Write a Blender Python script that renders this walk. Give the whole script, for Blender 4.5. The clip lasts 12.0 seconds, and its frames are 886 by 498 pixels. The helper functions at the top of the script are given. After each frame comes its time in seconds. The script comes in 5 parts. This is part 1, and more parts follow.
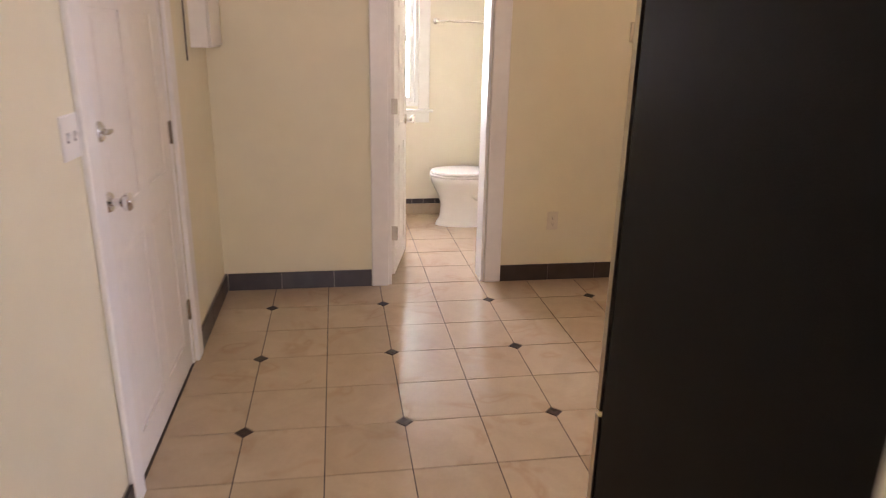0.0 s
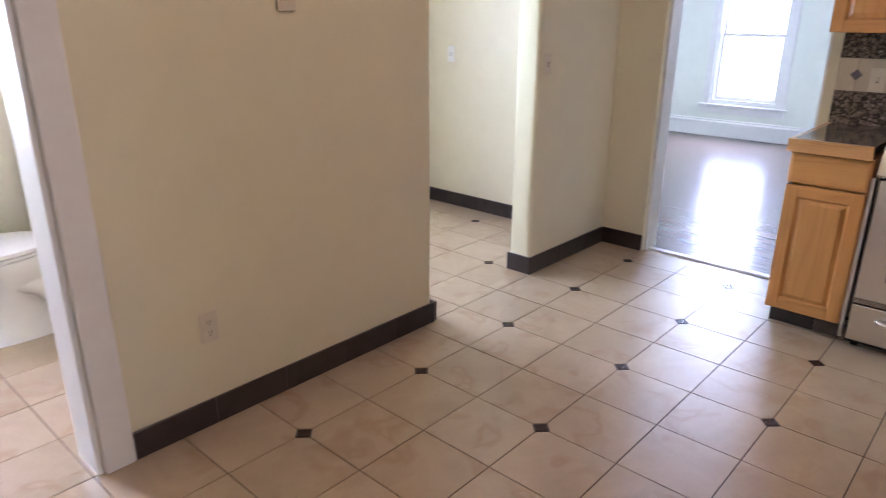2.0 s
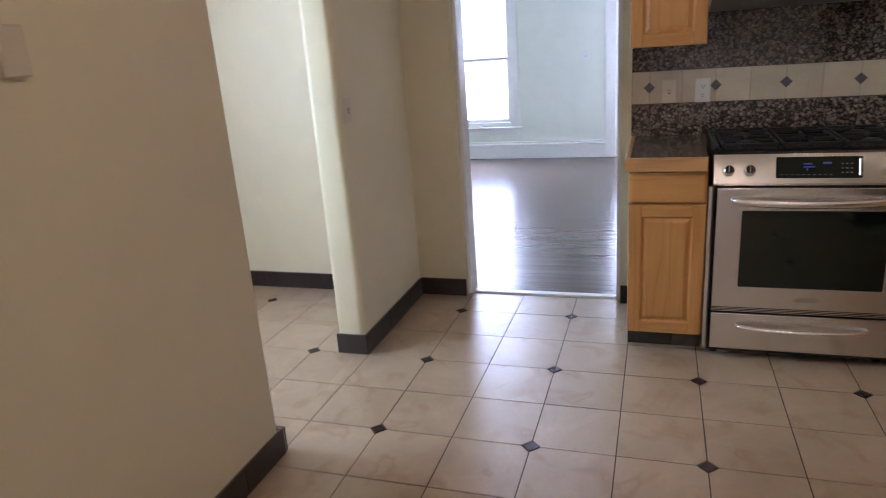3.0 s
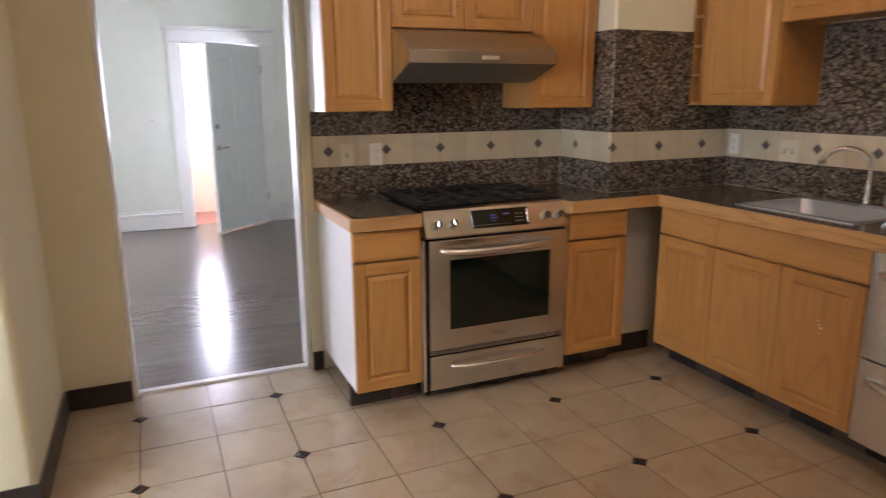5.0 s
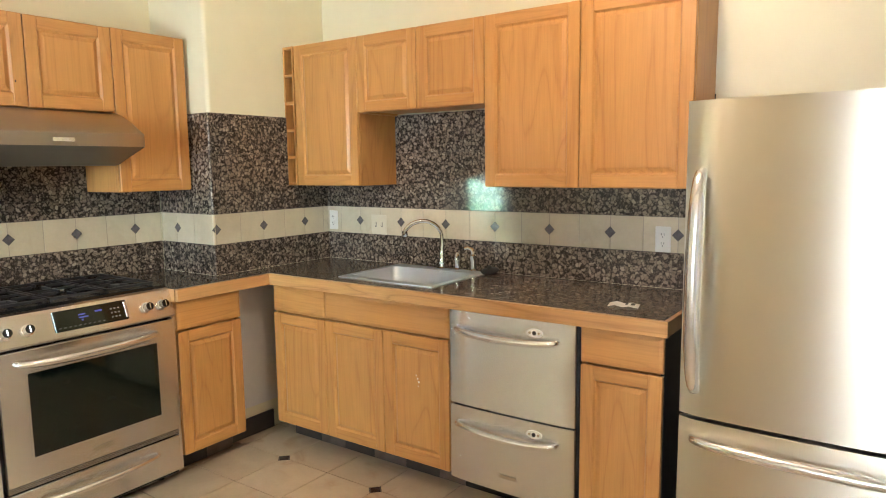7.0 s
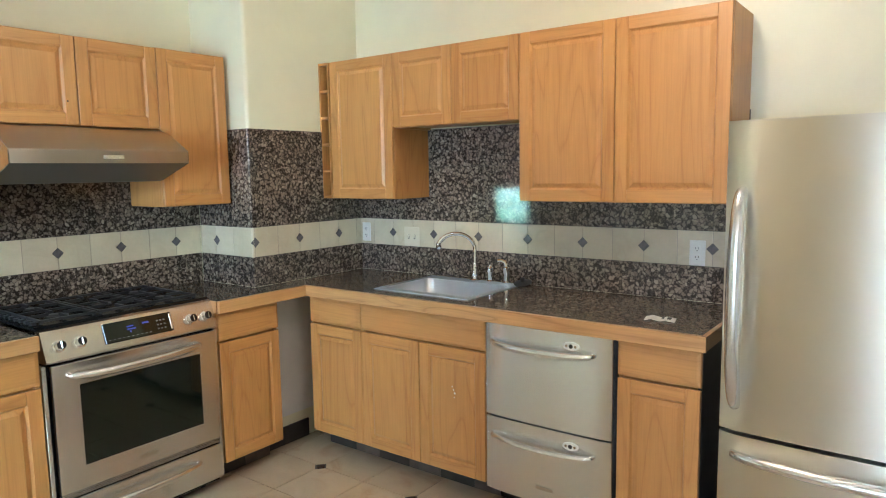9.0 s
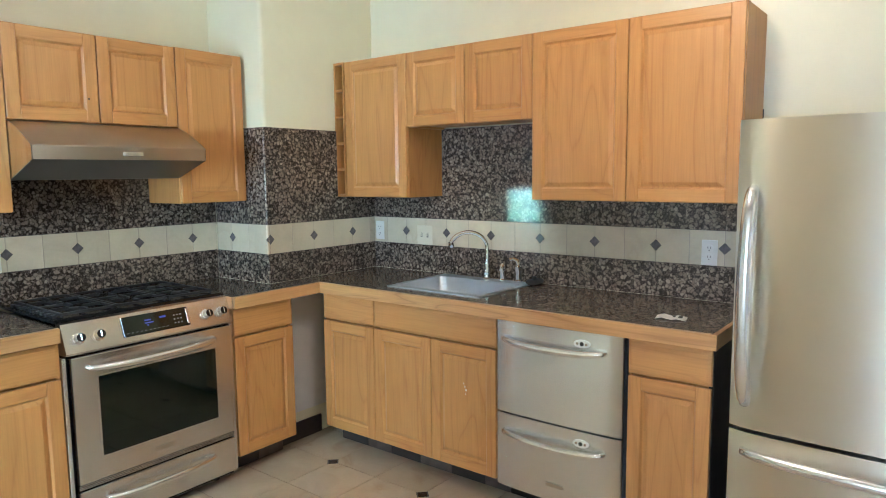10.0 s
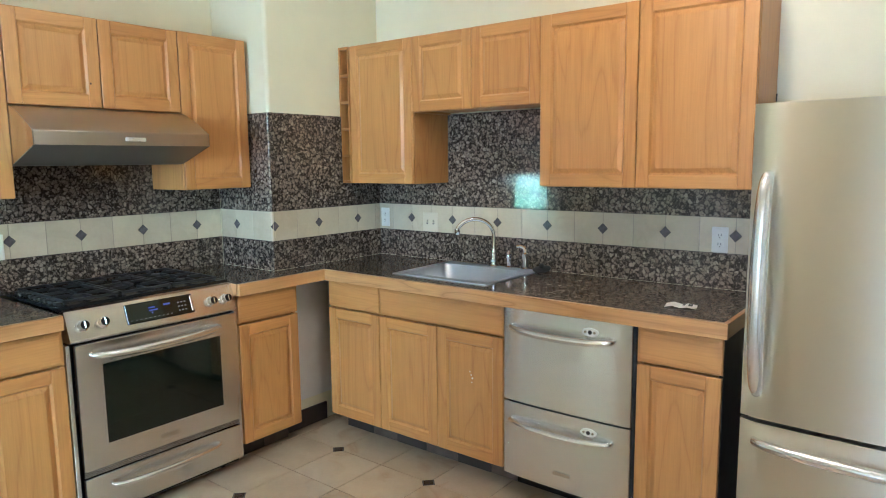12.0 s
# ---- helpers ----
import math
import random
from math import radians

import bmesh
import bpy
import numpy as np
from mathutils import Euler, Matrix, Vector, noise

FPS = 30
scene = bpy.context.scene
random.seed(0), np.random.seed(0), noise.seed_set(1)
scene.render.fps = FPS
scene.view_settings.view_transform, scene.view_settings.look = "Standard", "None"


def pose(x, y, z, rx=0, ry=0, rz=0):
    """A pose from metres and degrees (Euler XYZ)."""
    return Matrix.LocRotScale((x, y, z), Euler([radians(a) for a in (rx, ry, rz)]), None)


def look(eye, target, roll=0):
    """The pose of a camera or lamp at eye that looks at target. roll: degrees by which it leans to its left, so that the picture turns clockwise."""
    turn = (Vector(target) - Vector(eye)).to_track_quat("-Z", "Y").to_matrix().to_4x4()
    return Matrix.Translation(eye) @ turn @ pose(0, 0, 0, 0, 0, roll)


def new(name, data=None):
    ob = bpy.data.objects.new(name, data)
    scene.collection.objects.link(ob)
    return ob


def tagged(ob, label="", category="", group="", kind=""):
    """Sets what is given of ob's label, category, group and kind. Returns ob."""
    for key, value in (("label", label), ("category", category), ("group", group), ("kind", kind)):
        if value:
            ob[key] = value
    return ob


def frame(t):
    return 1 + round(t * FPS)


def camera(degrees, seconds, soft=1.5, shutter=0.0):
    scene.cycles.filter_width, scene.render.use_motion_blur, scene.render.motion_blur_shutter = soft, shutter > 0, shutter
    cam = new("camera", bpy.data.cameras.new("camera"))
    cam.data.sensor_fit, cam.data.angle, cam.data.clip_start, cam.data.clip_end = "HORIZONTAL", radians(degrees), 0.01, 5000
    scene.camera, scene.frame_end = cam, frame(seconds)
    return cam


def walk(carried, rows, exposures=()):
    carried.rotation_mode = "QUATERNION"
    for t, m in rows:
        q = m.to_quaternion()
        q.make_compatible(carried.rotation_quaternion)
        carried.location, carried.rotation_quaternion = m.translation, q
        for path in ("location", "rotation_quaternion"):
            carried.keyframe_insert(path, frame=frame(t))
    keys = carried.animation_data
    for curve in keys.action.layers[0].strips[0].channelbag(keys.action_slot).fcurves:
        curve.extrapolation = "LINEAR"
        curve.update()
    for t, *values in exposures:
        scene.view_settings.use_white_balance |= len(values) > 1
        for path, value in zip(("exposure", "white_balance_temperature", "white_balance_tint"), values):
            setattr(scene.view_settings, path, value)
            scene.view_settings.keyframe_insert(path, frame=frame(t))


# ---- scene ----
cam = camera(67.2, 12.0, soft=1.0, shutter=0.3)

PATH = [
    (0, (-0.042, -0.212, 1.459), (0.262, 1.669, 0.852), 1.2),
    (0.5, (-0.01, 0.288, 1.426), (0.461, 2.129, 0.801), 0.3),
    (1, (0.07, 0.745, 1.43), (0.739, 2.497, 0.734), -0.6),
    (1.5, (0.198, 1.205, 1.437), (1.154, 2.818, 0.741), -1.0),
    (2, (0.229, 1.564, 1.445), (1.626, 2.831, 0.779), 0.3),
    (2.5, (0.327, 1.905, 1.441), (1.932, 2.897, 0.778), 1.2),
    (2.7, (0.435, 2.058, 1.45), (2.141, 2.895, 0.826), -1.4),
    (4.3, (0.671, 2.994, 1.469), (2.596, 2.838, 0.95), -1.3),
    (4.5, (0.746, 3.046, 1.458), (2.66, 2.744, 0.965), -1.2),
    (5, (0.741, 3.171, 1.442), (2.528, 2.392, 0.995), -0.4),
    (5.5, (0.721, 3.233, 1.463), (2.328, 2.126, 1.025), 0.4),
    (6, (0.666, 3.136, 1.446), (2.155, 1.855, 1.07), -1.0),
    (6.5, (0.692, 3.076, 1.458), (1.951, 1.552, 1.157), -1.7),
    (7, (0.704, 3.076, 1.485), (1.842, 1.45, 1.238), -0.7),
    (9, (0.738, 3.161, 1.529), (1.923, 1.566, 1.299), -0.9),
    (9.5, (0.733, 3.163, 1.523), (1.954, 1.595, 1.296), -0.7),
    (10, (0.719, 3.184, 1.515), (1.935, 1.612, 1.29), -0.6),
    (10.5, (0.725, 3.176, 1.515), (1.928, 1.596, 1.277), -0.7),
    (11, (0.73, 3.171, 1.515), (1.939, 1.597, 1.267), -0.7),
    (11.5, (0.741, 3.18, 1.515), (1.951, 1.609, 1.256), -0.6),
    (12, (0.747, 3.16, 1.51), (1.972, 1.6, 1.247), -0.6),
]
EXPOSURES = [(0.0, -0.3, 6900, 38), (1.0, -0.16, 6400, 37), (1.5, -0.14, 6200, 37), (2.0, -0.34, 5900, 36), (2.5, -0.68, 5800, 34), (4.5, -0.9, 7000, 36),
             (5.5, 0.02, 6900, 35), (6.5, 0.74, 6700, 24), (7.0, 0.52, 6400, 18), (9.0, 0.36, 5450, 12), (12.0, 0.38, 5150, 10)]
walk(cam, [(t, look(eye, target, roll)) for t, eye, target, roll in PATH], EXPOSURES)

# plan, in metres
WEST, EAST, NORTH, SOUTH = -0.72, 4.12, 3.63, 0.09   # inner faces of the kitchen walls
CEIL = 2.9
CHASE_X, CHASE_Y = 3.658, 0.927                       # boxed-out corner
BLUE_E, BLUE_N, BLUE_S = 8.8, 6.2, 0.3               # living room
BATH_N, HALL_N = 5.32, 5.47
COUNTER = 0.93

# ---- light ----
world = bpy.data.worlds.new("world")
scene.world = world
world.use_nodes = True
wn = world.node_tree.nodes
sky = wn.new("ShaderNodeTexSky")
sky.sky_type = "NISHITA"
sky.sun_disc = False
sky.sun_elevation = radians(38)
sky.sun_rotation = radians(90)
world.node_tree.links.new(sky.outputs[0], wn["Background"].inputs[0])
wn["Background"].inputs[1].default_value = 0.1

sun = new("sun", bpy.data.lights.new("sun", "SUN"))
sun.data.energy, sun.data.angle, sun.data.color = 5.0, radians(0.5), (1.0, 0.93, 0.82)
sun.matrix_world = look((20, 4.4, 9.36), (8.0, 4.38, 0.0))


def area_lamp(name, eye, target, w, h, power, color):
    lamp = new(name, bpy.data.lights.new(name, "AREA"))
    lamp.data.shape, lamp.data.size, lamp.data.size_y = "RECTANGLE", w, h
    lamp.data.energy, lamp.data.color = power, color
    lamp.matrix_world = look(eye, target)
    return lamp


area_lamp("daylight_living_east", (9.0, 4.42, 1.32), (5.0, 4.42, 1.0), 0.84, 1.8, 520, (0.64, 0.80, 1.0))
area_lamp("daylight_porch", (10.6, 2.3, 1.65), (5.0, 2.3, 1.65), 2.9, 1.5, 590, (0.66, 0.82, 1.0))
area_lamp("daylight_bath", (0.33, 5.6, 1.45), (0.55, 3.0, 0.5), 0.64, 1.15, 160, (0.82, 0.87, 1.0))
area_lamp("daylight_hall", (2.35, 5.66, 1.5), (2.6, 3.0, 0.7), 0.9, 1.3, 88, (0.74, 0.82, 1.0))
# added fill from behind the start, where no source is seen
area_lamp("daylight_passage_assumed", (-0.2, -3.1, 1.5), (0.2, 1.0, 0.9), 0.85, 1.3, 60, (0.85, 0.93, 1.0))
bulb = new("ceiling_bulb", bpy.data.lights.new("ceiling_bulb", "POINT"))
bulb.data.energy, bulb.data.color, bulb.data.shadow_soft_size = 39, (1.0, 0.80, 0.56), 0.10
bulb.location = (1.62, 1.6, 2.62)

# ---- materials ----
def material(name):
    m = bpy.data.materials.new(name)
    m.use_nodes = True
    nt = m.node_tree
    return m, nt, nt.nodes["Principled BSDF"]


def node(nt, kind, links=(), **values):
    n = nt.nodes.new("ShaderNode" + kind)
    for k, v in values.items():
        if k in ("operation", "blend_type", "data_type", "feature", "voronoi_dimensions", "noise_dimensions", "bands_direction", "wave_type", "distance"):
            setattr(n, k, v)
    return n


def link(nt, a, b):
    nt.links.new(a, b)


def coords(nt, scale=(1, 1, 1), rot=(0, 0, 0), vary=0.0):
    """Object coordinates, scaled; vary shifts them by the object's own random number."""
    tc = nt.nodes.new("ShaderNodeTexCoord")
    mp = nt.nodes.new("ShaderNodeMapping")
    mp.inputs["Scale"].default_value = scale
    mp.inputs["Rotation"].default_value = rot
    link(nt, tc.outputs["Object"], mp.inputs[0])
    if vary:
        info = nt.nodes.new("ShaderNodeObjectInfo")
        mul = nt.nodes.new("ShaderNodeMath")
        mul.operation = "MULTIPLY"
        mul.inputs[1].default_value = vary
        link(nt, info.outputs["Random"], mul.inputs[0])
        comb = nt.nodes.new("ShaderNodeCombineXYZ")
        for i in range(3):
            link(nt, mul.outputs[0], comb.inputs[i])
        link(nt, comb.outputs[0], mp.inputs["Location"])
    return mp.outputs[0]


def noise_tex(nt, vec, scale, detail=3.0, rough=0.5, distort=0.0):
    n = nt.nodes.new("ShaderNodeTexNoise")
    n.inputs["Scale"].default_value, n.inputs["Detail"].default_value = scale, detail
    n.inputs["Roughness"].default_value, n.inputs["Distortion"].default_value = rough, distort
    link(nt, vec, n.inputs["Vector"])
    return n.outputs["Fac"]


def ramp(nt, fac, stops):
    r = nt.nodes.new("ShaderNodeValToRGB")
    e = r.color_ramp.elements
    while len(e) < len(stops):
        e.new(0.5)
    for el, (p, c) in zip(e, stops):
        el.position = p
        el.color = (*c, 1) if len(c) == 3 else c
    link(nt, fac, r.inputs[0])
    return r.outputs[0]


def mix(nt, fac, a, b, mode="MIX"):
    m = nt.nodes.new("ShaderNodeMix")
    m.data_type, m.blend_type = "RGBA", mode
    for sock, v in ((m.inputs[0], fac), (m.inputs[6], a), (m.inputs[7], b)):
        if isinstance(v, (int, float)):
            sock.default_value = v
        elif isinstance(v, tuple):
            sock.default_value = (*v, 1)
        else:
            link(nt, v, sock)
    return m.outputs[2]


def bump(nt, bsdf, height, strength, distance=0.002):
    b = nt.nodes.new("ShaderNodeBump")
    b.inputs["Strength"].default_value, b.inputs["Distance"].default_value = strength, distance
    link(nt, height, b.inputs["Height"])
    link(nt, b.outputs[0], bsdf.inputs["Normal"])


def plain(name, color, rough=0.5, metal=0.0, vary=0.06, scale=18.0, relief=0.0, coat=0.0):
    """One colour with faint uneven tone and gloss at two scales."""
    m, nt, b = material(name)
    v = coords(nt)
    n1, n2 = noise_tex(nt, v, scale, 4), noise_tex(nt, v, scale * 0.08, 2)
    dark = tuple(c * (1 - vary * 2) for c in color)
    light = tuple(min(1, c * (1 + vary)) for c in color)
    c1 = ramp(nt, n1, [(0.3, dark), (0.7, light)])
    c2 = ramp(nt, n2, [(0.3, dark), (0.7, light)])
    link(nt, mix(nt, 0.5, c1, c2), b.inputs["Base Color"])
    b.inputs["Metallic"].default_value = metal
    b.inputs["Coat Weight"].default_value = coat
    r = nt.nodes.new("ShaderNodeMapRange")
    r.inputs["To Min"].default_value, r.inputs["To Max"].default_value = rough * 0.85, min(1, rough * 1.15)
    link(nt, n1, r.inputs["Value"])
    link(nt, r.outputs[0], b.inputs["Roughness"])
    if relief:
        bump(nt, b, n1, relief)
    return m


def wall_paint(name, color, rough=0.45):
    m, nt, b = material(name)
    v = coords(nt)
    big, mid, fine = noise_tex(nt, v, 0.9, 3), noise_tex(nt, v, 6, 4), noise_tex(nt, v, 260, 2)
    c = ramp(nt, big, [(0.3, tuple(x * 0.96 for x in color)), (0.7, color)])
    c = mix(nt, 0.35, c, ramp(nt, mid, [(0.35, tuple(x * 0.93 for x in color)), (0.65, tuple(min(1, x * 1.02) for x in color))]))
    link(nt, c, b.inputs["Base Color"])
    b.inputs["Roughness"].default_value = rough
    bump(nt, b, fine, 0.12, 0.0006)
    return m


def wood(name, axis, dark, light, rough=0.32, scale=1.0, contrast=1.0):
    """Straight-grained boards with cathedral figure; axis: the way the grain runs."""
    m, nt, b = material(name)
    s = [9.0, 9.0, 9.0]
    s[axis] = 0.9
    v = coords(nt, tuple(x * scale for x in s), vary=37.0)
    figure = noise_tex(nt, v, 0.6, 2, 0.45, 0.9)
    rings = nt.nodes.new("ShaderNodeMath")
    rings.operation = "MULTIPLY"
    rings.inputs[1].default_value = 8.0
    link(nt, figure, rings.inputs[0])
    fr = nt.nodes.new("ShaderNodeMath")
    fr.operation = "PINGPONG"
    fr.inputs[1].default_value = 0.5
    link(nt, rings.outputs[0], fr.inputs[0])
    s2 = [150.0, 150.0, 150.0]
    s2[axis] = 5.0
    v2 = coords(nt, tuple(x * scale for x in s2), vary=11.0)
    pores = noise_tex(nt, v2, 1.0, 3, 0.6)
    mid = tuple((a + c) / 2 for a, c in zip(dark, light))
    c1 = ramp(nt, fr.outputs[0], [(0.0, tuple(a + (c - a) * (1 - 0.42 * contrast) for a, c in zip(dark, light))), (0.10, tuple(a + (c - a) * (1 - 0.16 * contrast) for a, c in zip(dark, light))), (0.5, light)])
    c2 = ramp(nt, pores, [(0.35, tuple(x * 0.8 for x in dark)), (0.6, light)])
    c = mix(nt, 0.15, c1, c2)
    info = nt.nodes.new("ShaderNodeObjectInfo")
    tone = ramp(nt, info.outputs["Random"], [(0.0, (0.90, 0.86, 0.82)), (1.0, (1.0, 1.0, 1.0))])
    link(nt, mix(nt, 1.0, c, tone, "MULTIPLY"), b.inputs["Base Color"])
    r = nt.nodes.new("ShaderNodeMapRange")
    r.inputs["To Min"].default_value, r.inputs["To Max"].default_value = rough * 0.85, rough * 1.25
    link(nt, pores, r.inputs["Value"])
    link(nt, r.outputs[0], b.inputs["Roughness"])
    b.inputs["Coat Weight"].default_value = 0.05
    b.inputs["Coat Roughness"].default_value = 0.18
    bump(nt, b, pores, 0.1, 0.0006)
    return m


def granite(name, rough=0.07, sheen_lift=0.0):
    """Polished brown granite: rounded tan-grey crystals in a black ground; the last argument mixes in brown for
    reflected room light.
    """
    m, nt, b = material(name)
    v = coords(nt, vary=19.0)
    warp = nt.nodes.new("ShaderNodeTexNoise")
    warp.inputs["Scale"].default_value = 30
    link(nt, v, warp.inputs["Vector"])
    sc = nt.nodes.new("ShaderNodeVectorMath")
    sc.operation = "MULTIPLY_ADD"
    sc.inputs[1].default_value = (0.034, 0.034, 0.034)
    link(nt, warp.outputs["Color"], sc.inputs[0])
    link(nt, v, sc.inputs[2])

    def cells(scale):
        e = nt.nodes.new("ShaderNodeTexVoronoi")
        e.feature = "DISTANCE_TO_EDGE"
        e.inputs["Scale"].default_value = scale
        link(nt, sc.outputs[0], e.inputs["Vector"])
        f = nt.nodes.new("ShaderNodeTexVoronoi")
        f.inputs["Scale"].default_value = scale
        link(nt, sc.outputs[0], f.inputs["Vector"])
        return e.outputs["Distance"], f.outputs["Color"], f.outputs["Distance"]

    edge, tint, near = cells(57)
    edge2, tint2, near2 = cells(135)
    fine = noise_tex(nt, v, 320, 3)
    stone = ramp(nt, tint, [(0.15, (0.10, 0.073, 0.055)), (0.4, (0.18, 0.141, 0.109)), (0.7, (0.26, 0.21, 0.165)), (0.95, (0.42, 0.355, 0.285))])
    stone = mix(nt, 0.3, stone, ramp(nt, fine, [(0.35, (0.05, 0.038, 0.030)), (0.6, (0.33, 0.27, 0.22))]))
    small = ramp(nt, tint2, [(0.2, (0.025, 0.020, 0.018)), (0.5, (0.11, 0.088, 0.074)), (1.0, (0.28, 0.235, 0.195))])
    small = mix(nt, ramp(nt, edge2, [(0.06, (0, 0, 0)), (0.16, (1, 1, 1))]), (0.026, 0.021, 0.018), small)
    sep = nt.nodes.new("ShaderNodeSeparateColor")
    link(nt, tint, sep.inputs[0])
    keep = ramp(nt, sep.outputs[1], [(0.16, (0, 0, 0)), (0.22, (1, 1, 1))])
    grain = ramp(nt, near, [(0.46, (1, 1, 1)), (0.62, (0, 0, 0))])
    c = mix(nt, mix(nt, 1.0, grain, keep, "MULTIPLY"), small, stone)
    c = mix(nt, ramp(nt, edge, [(0.015, (0, 0, 0)), (0.05, (1, 1, 1))]), (0.026, 0.021, 0.018), c)
    # flat brown lifts the blacks, imitating the room mirrored in the polish
    if sheen_lift:
        c = mix(nt, sheen_lift, c, (0.15, 0.118, 0.085))
    link(nt, c, b.inputs["Base Color"])
    b.inputs["Roughness"].default_value = rough
    return m


def floor_tile(name, base, vein, rough=0.2, low=0.93):
    m, nt, b = material(name)
    v = coords(nt, vary=53.0)
    clouds = noise_tex(nt, v, 4.2, 5, 0.6, 0.8)
    veins = noise_tex(nt, v, 5.0, 2, 0.5, 0.7)
    fine = noise_tex(nt, v, 70, 3)
    lines = ramp(nt, veins, [(0.56, (0, 0, 0)), (0.66, (1, 1, 1)), (0.70, (0.2, 0.2, 0.2))])
    c = ramp(nt, clouds, [(0.25, tuple(x * 0.84 for x in base)), (0.75, tuple(min(1, x * 1.06) for x in base))])
    k = nt.nodes.new("ShaderNodeMath")
    k.operation = "MULTIPLY"
    k.inputs[1].default_value = 0.5
    link(nt, lines, k.inputs[0])
    c = mix(nt, k.outputs[0], c, vein)
    c = mix(nt, 0.12, c, ramp(nt, fine, [(0.3, tuple(x * 0.7 for x in base)), (0.7, base)]))
    info = nt.nodes.new("ShaderNodeObjectInfo")
    tone = ramp(nt, info.outputs["Random"], [(0.0, (low, low * 0.99, low * 0.965)), (1.0, (1.0, 1.0, 1.0))])
    link(nt, mix(nt, 1.0, c, tone, "MULTIPLY"), b.inputs["Base Color"])
    r = nt.nodes.new("ShaderNodeMapRange")
    r.inputs["To Min"].default_value, r.inputs["To Max"].default_value = rough * 0.75, rough * 1.4
    link(nt, clouds, r.inputs["Value"])
    link(nt, r.outputs[0], b.inputs["Roughness"])
    bump(nt, b, clouds, 0.05, 0.002)
    return m


def steel(name, axis, color=(0.78, 0.77, 0.75), rough=0.22):
    """Brushed stainless; axis: the way the brushing runs."""
    m, nt, b = material(name)
    s = [900.0, 900.0, 900.0]
    s[axis] = 3.0
    v = coords(nt, tuple(s))
    brush = noise_tex(nt, v, 1.0, 2)
    soft = noise_tex(nt, coords(nt), 2.5, 2)
    link(nt, ramp(nt, soft, [(0.3, tuple(x * 0.94 for x in color)), (0.7, color)]), b.inputs["Base Color"])
    b.inputs["Metallic"].default_value = 1.0
    r = nt.nodes.new("ShaderNodeMapRange")
    r.inputs["To Min"].default_value, r.inputs["To Max"].default_value = rough * 0.95, rough * 1.05
    link(nt, brush, r.inputs["Value"])
    link(nt, r.outputs[0], b.inputs["Roughness"])
    tg = nt.nodes.new("ShaderNodeTangent")
    tg.direction_type, tg.axis = "RADIAL", "Z"
    link(nt, tg.outputs[0], b.inputs["Tangent"])
    b.inputs["Anisotropic"].default_value = 0.85
    b.inputs["Anisotropic Rotation"].default_value = 0.25
    return m


def glass(name):
    m, nt, b = material(name)
    b.inputs["Base Color"].default_value = (1, 1, 1, 1)
    b.inputs["Transmission Weight"].default_value = 1.0
    b.inputs["Roughness"].default_value = 0.0
    b.inputs["IOR"].default_value = 1.45
    return m


def glow(name, color, strength):
    m, nt, b = material(name)
    b.inputs["Base Color"].default_value = (0, 0, 0, 1)
    b.inputs["Emission Color"].default_value = (*color, 1)
    b.inputs["Emission Strength"].default_value = strength
    return m


def foliage_backdrop(name):
    m, nt, b = material(name)
    v = coords(nt)
    n = noise_tex(nt, v, 5.0, 6, 0.7)
    c = ramp(nt, n, [(0.34, (0.10, 0.34, 0.18)), (0.46, (0.28, 0.66, 0.38)), (0.54, (0.50, 0.90, 0.72)), (0.64, (0.8, 1.0, 1.0))])
    b.inputs["Base Color"].default_value = (0, 0, 0, 1)
    b.inputs["Roughness"].default_value = 1.0
    link(nt, c, b.inputs["Emission Color"])
    b.inputs["Emission Strength"].default_value = 24.0
    return m


CREAM = wall_paint("cream_wall_paint", (0.75, 0.70, 0.51))
BATHPAINT = wall_paint("bath_wall_paint", (0.78, 0.73, 0.60))
HALLPAINT = wall_paint("hall_wall_paint", (0.77, 0.73, 0.62))
GREENISH = wall_paint("living_wall_paint", (0.78, 0.81, 0.72))
CEILPAINT = wall_paint("ceiling_paint", (0.8, 0.78, 0.7), 0.6)
TRIM = plain("white_trim_paint", (0.80, 0.79, 0.76), 0.3, vary=0.03)
DOORPAINT = plain("white_door_paint", (0.80, 0.78, 0.73), 0.32, vary=0.03)
GREYDOOR = plain("pale_grey_door_paint", (0.78, 0.81, 0.80), 0.35, vary=0.03)
TILE = floor_tile("beige_floor_tile", (0.515, 0.40, 0.28), (0.38, 0.24, 0.145))
BANDTILE = floor_tile("cream_wall_tile", (0.71, 0.63, 0.475), (0.56, 0.48, 0.35), 0.15, 0.84)
TILE.node_tree.nodes["Principled BSDF"].inputs["Coat Weight"].default_value = 0.5
TILE.node_tree.nodes["Principled BSDF"].inputs["Coat Roughness"].default_value = 0.25
GROUT = plain("floor_grout", (0.075, 0.055, 0.045), 0.9, vary=0.15)
WGROUT = plain("wall_grout", (0.42, 0.37, 0.30), 0.9, vary=0.1)
WDIAMOND = plain("grey_brown_wall_inset", (0.14, 0.13, 0.135), 0.2, vary=0.3, scale=60)
IVORY = plain("pale_ivory_plastic", (0.68, 0.62, 0.49), 0.35, vary=0.03)
DIAMOND = plain("dark_inset_tile", (0.055, 0.035, 0.032), 0.25, vary=0.3, scale=60)
BASETILE = plain("dark_base_tile", (0.040, 0.030, 0.029), 0.3, vary=0.3, scale=14, relief=0.2)
OAK = wood("honey_oak_upright", 2, (0.33, 0.125, 0.032), (0.57, 0.283, 0.085), rough=0.40)
OAK_H = wood("honey_oak_level", 0, (0.33, 0.125, 0.032), (0.57, 0.283, 0.085), rough=0.40)
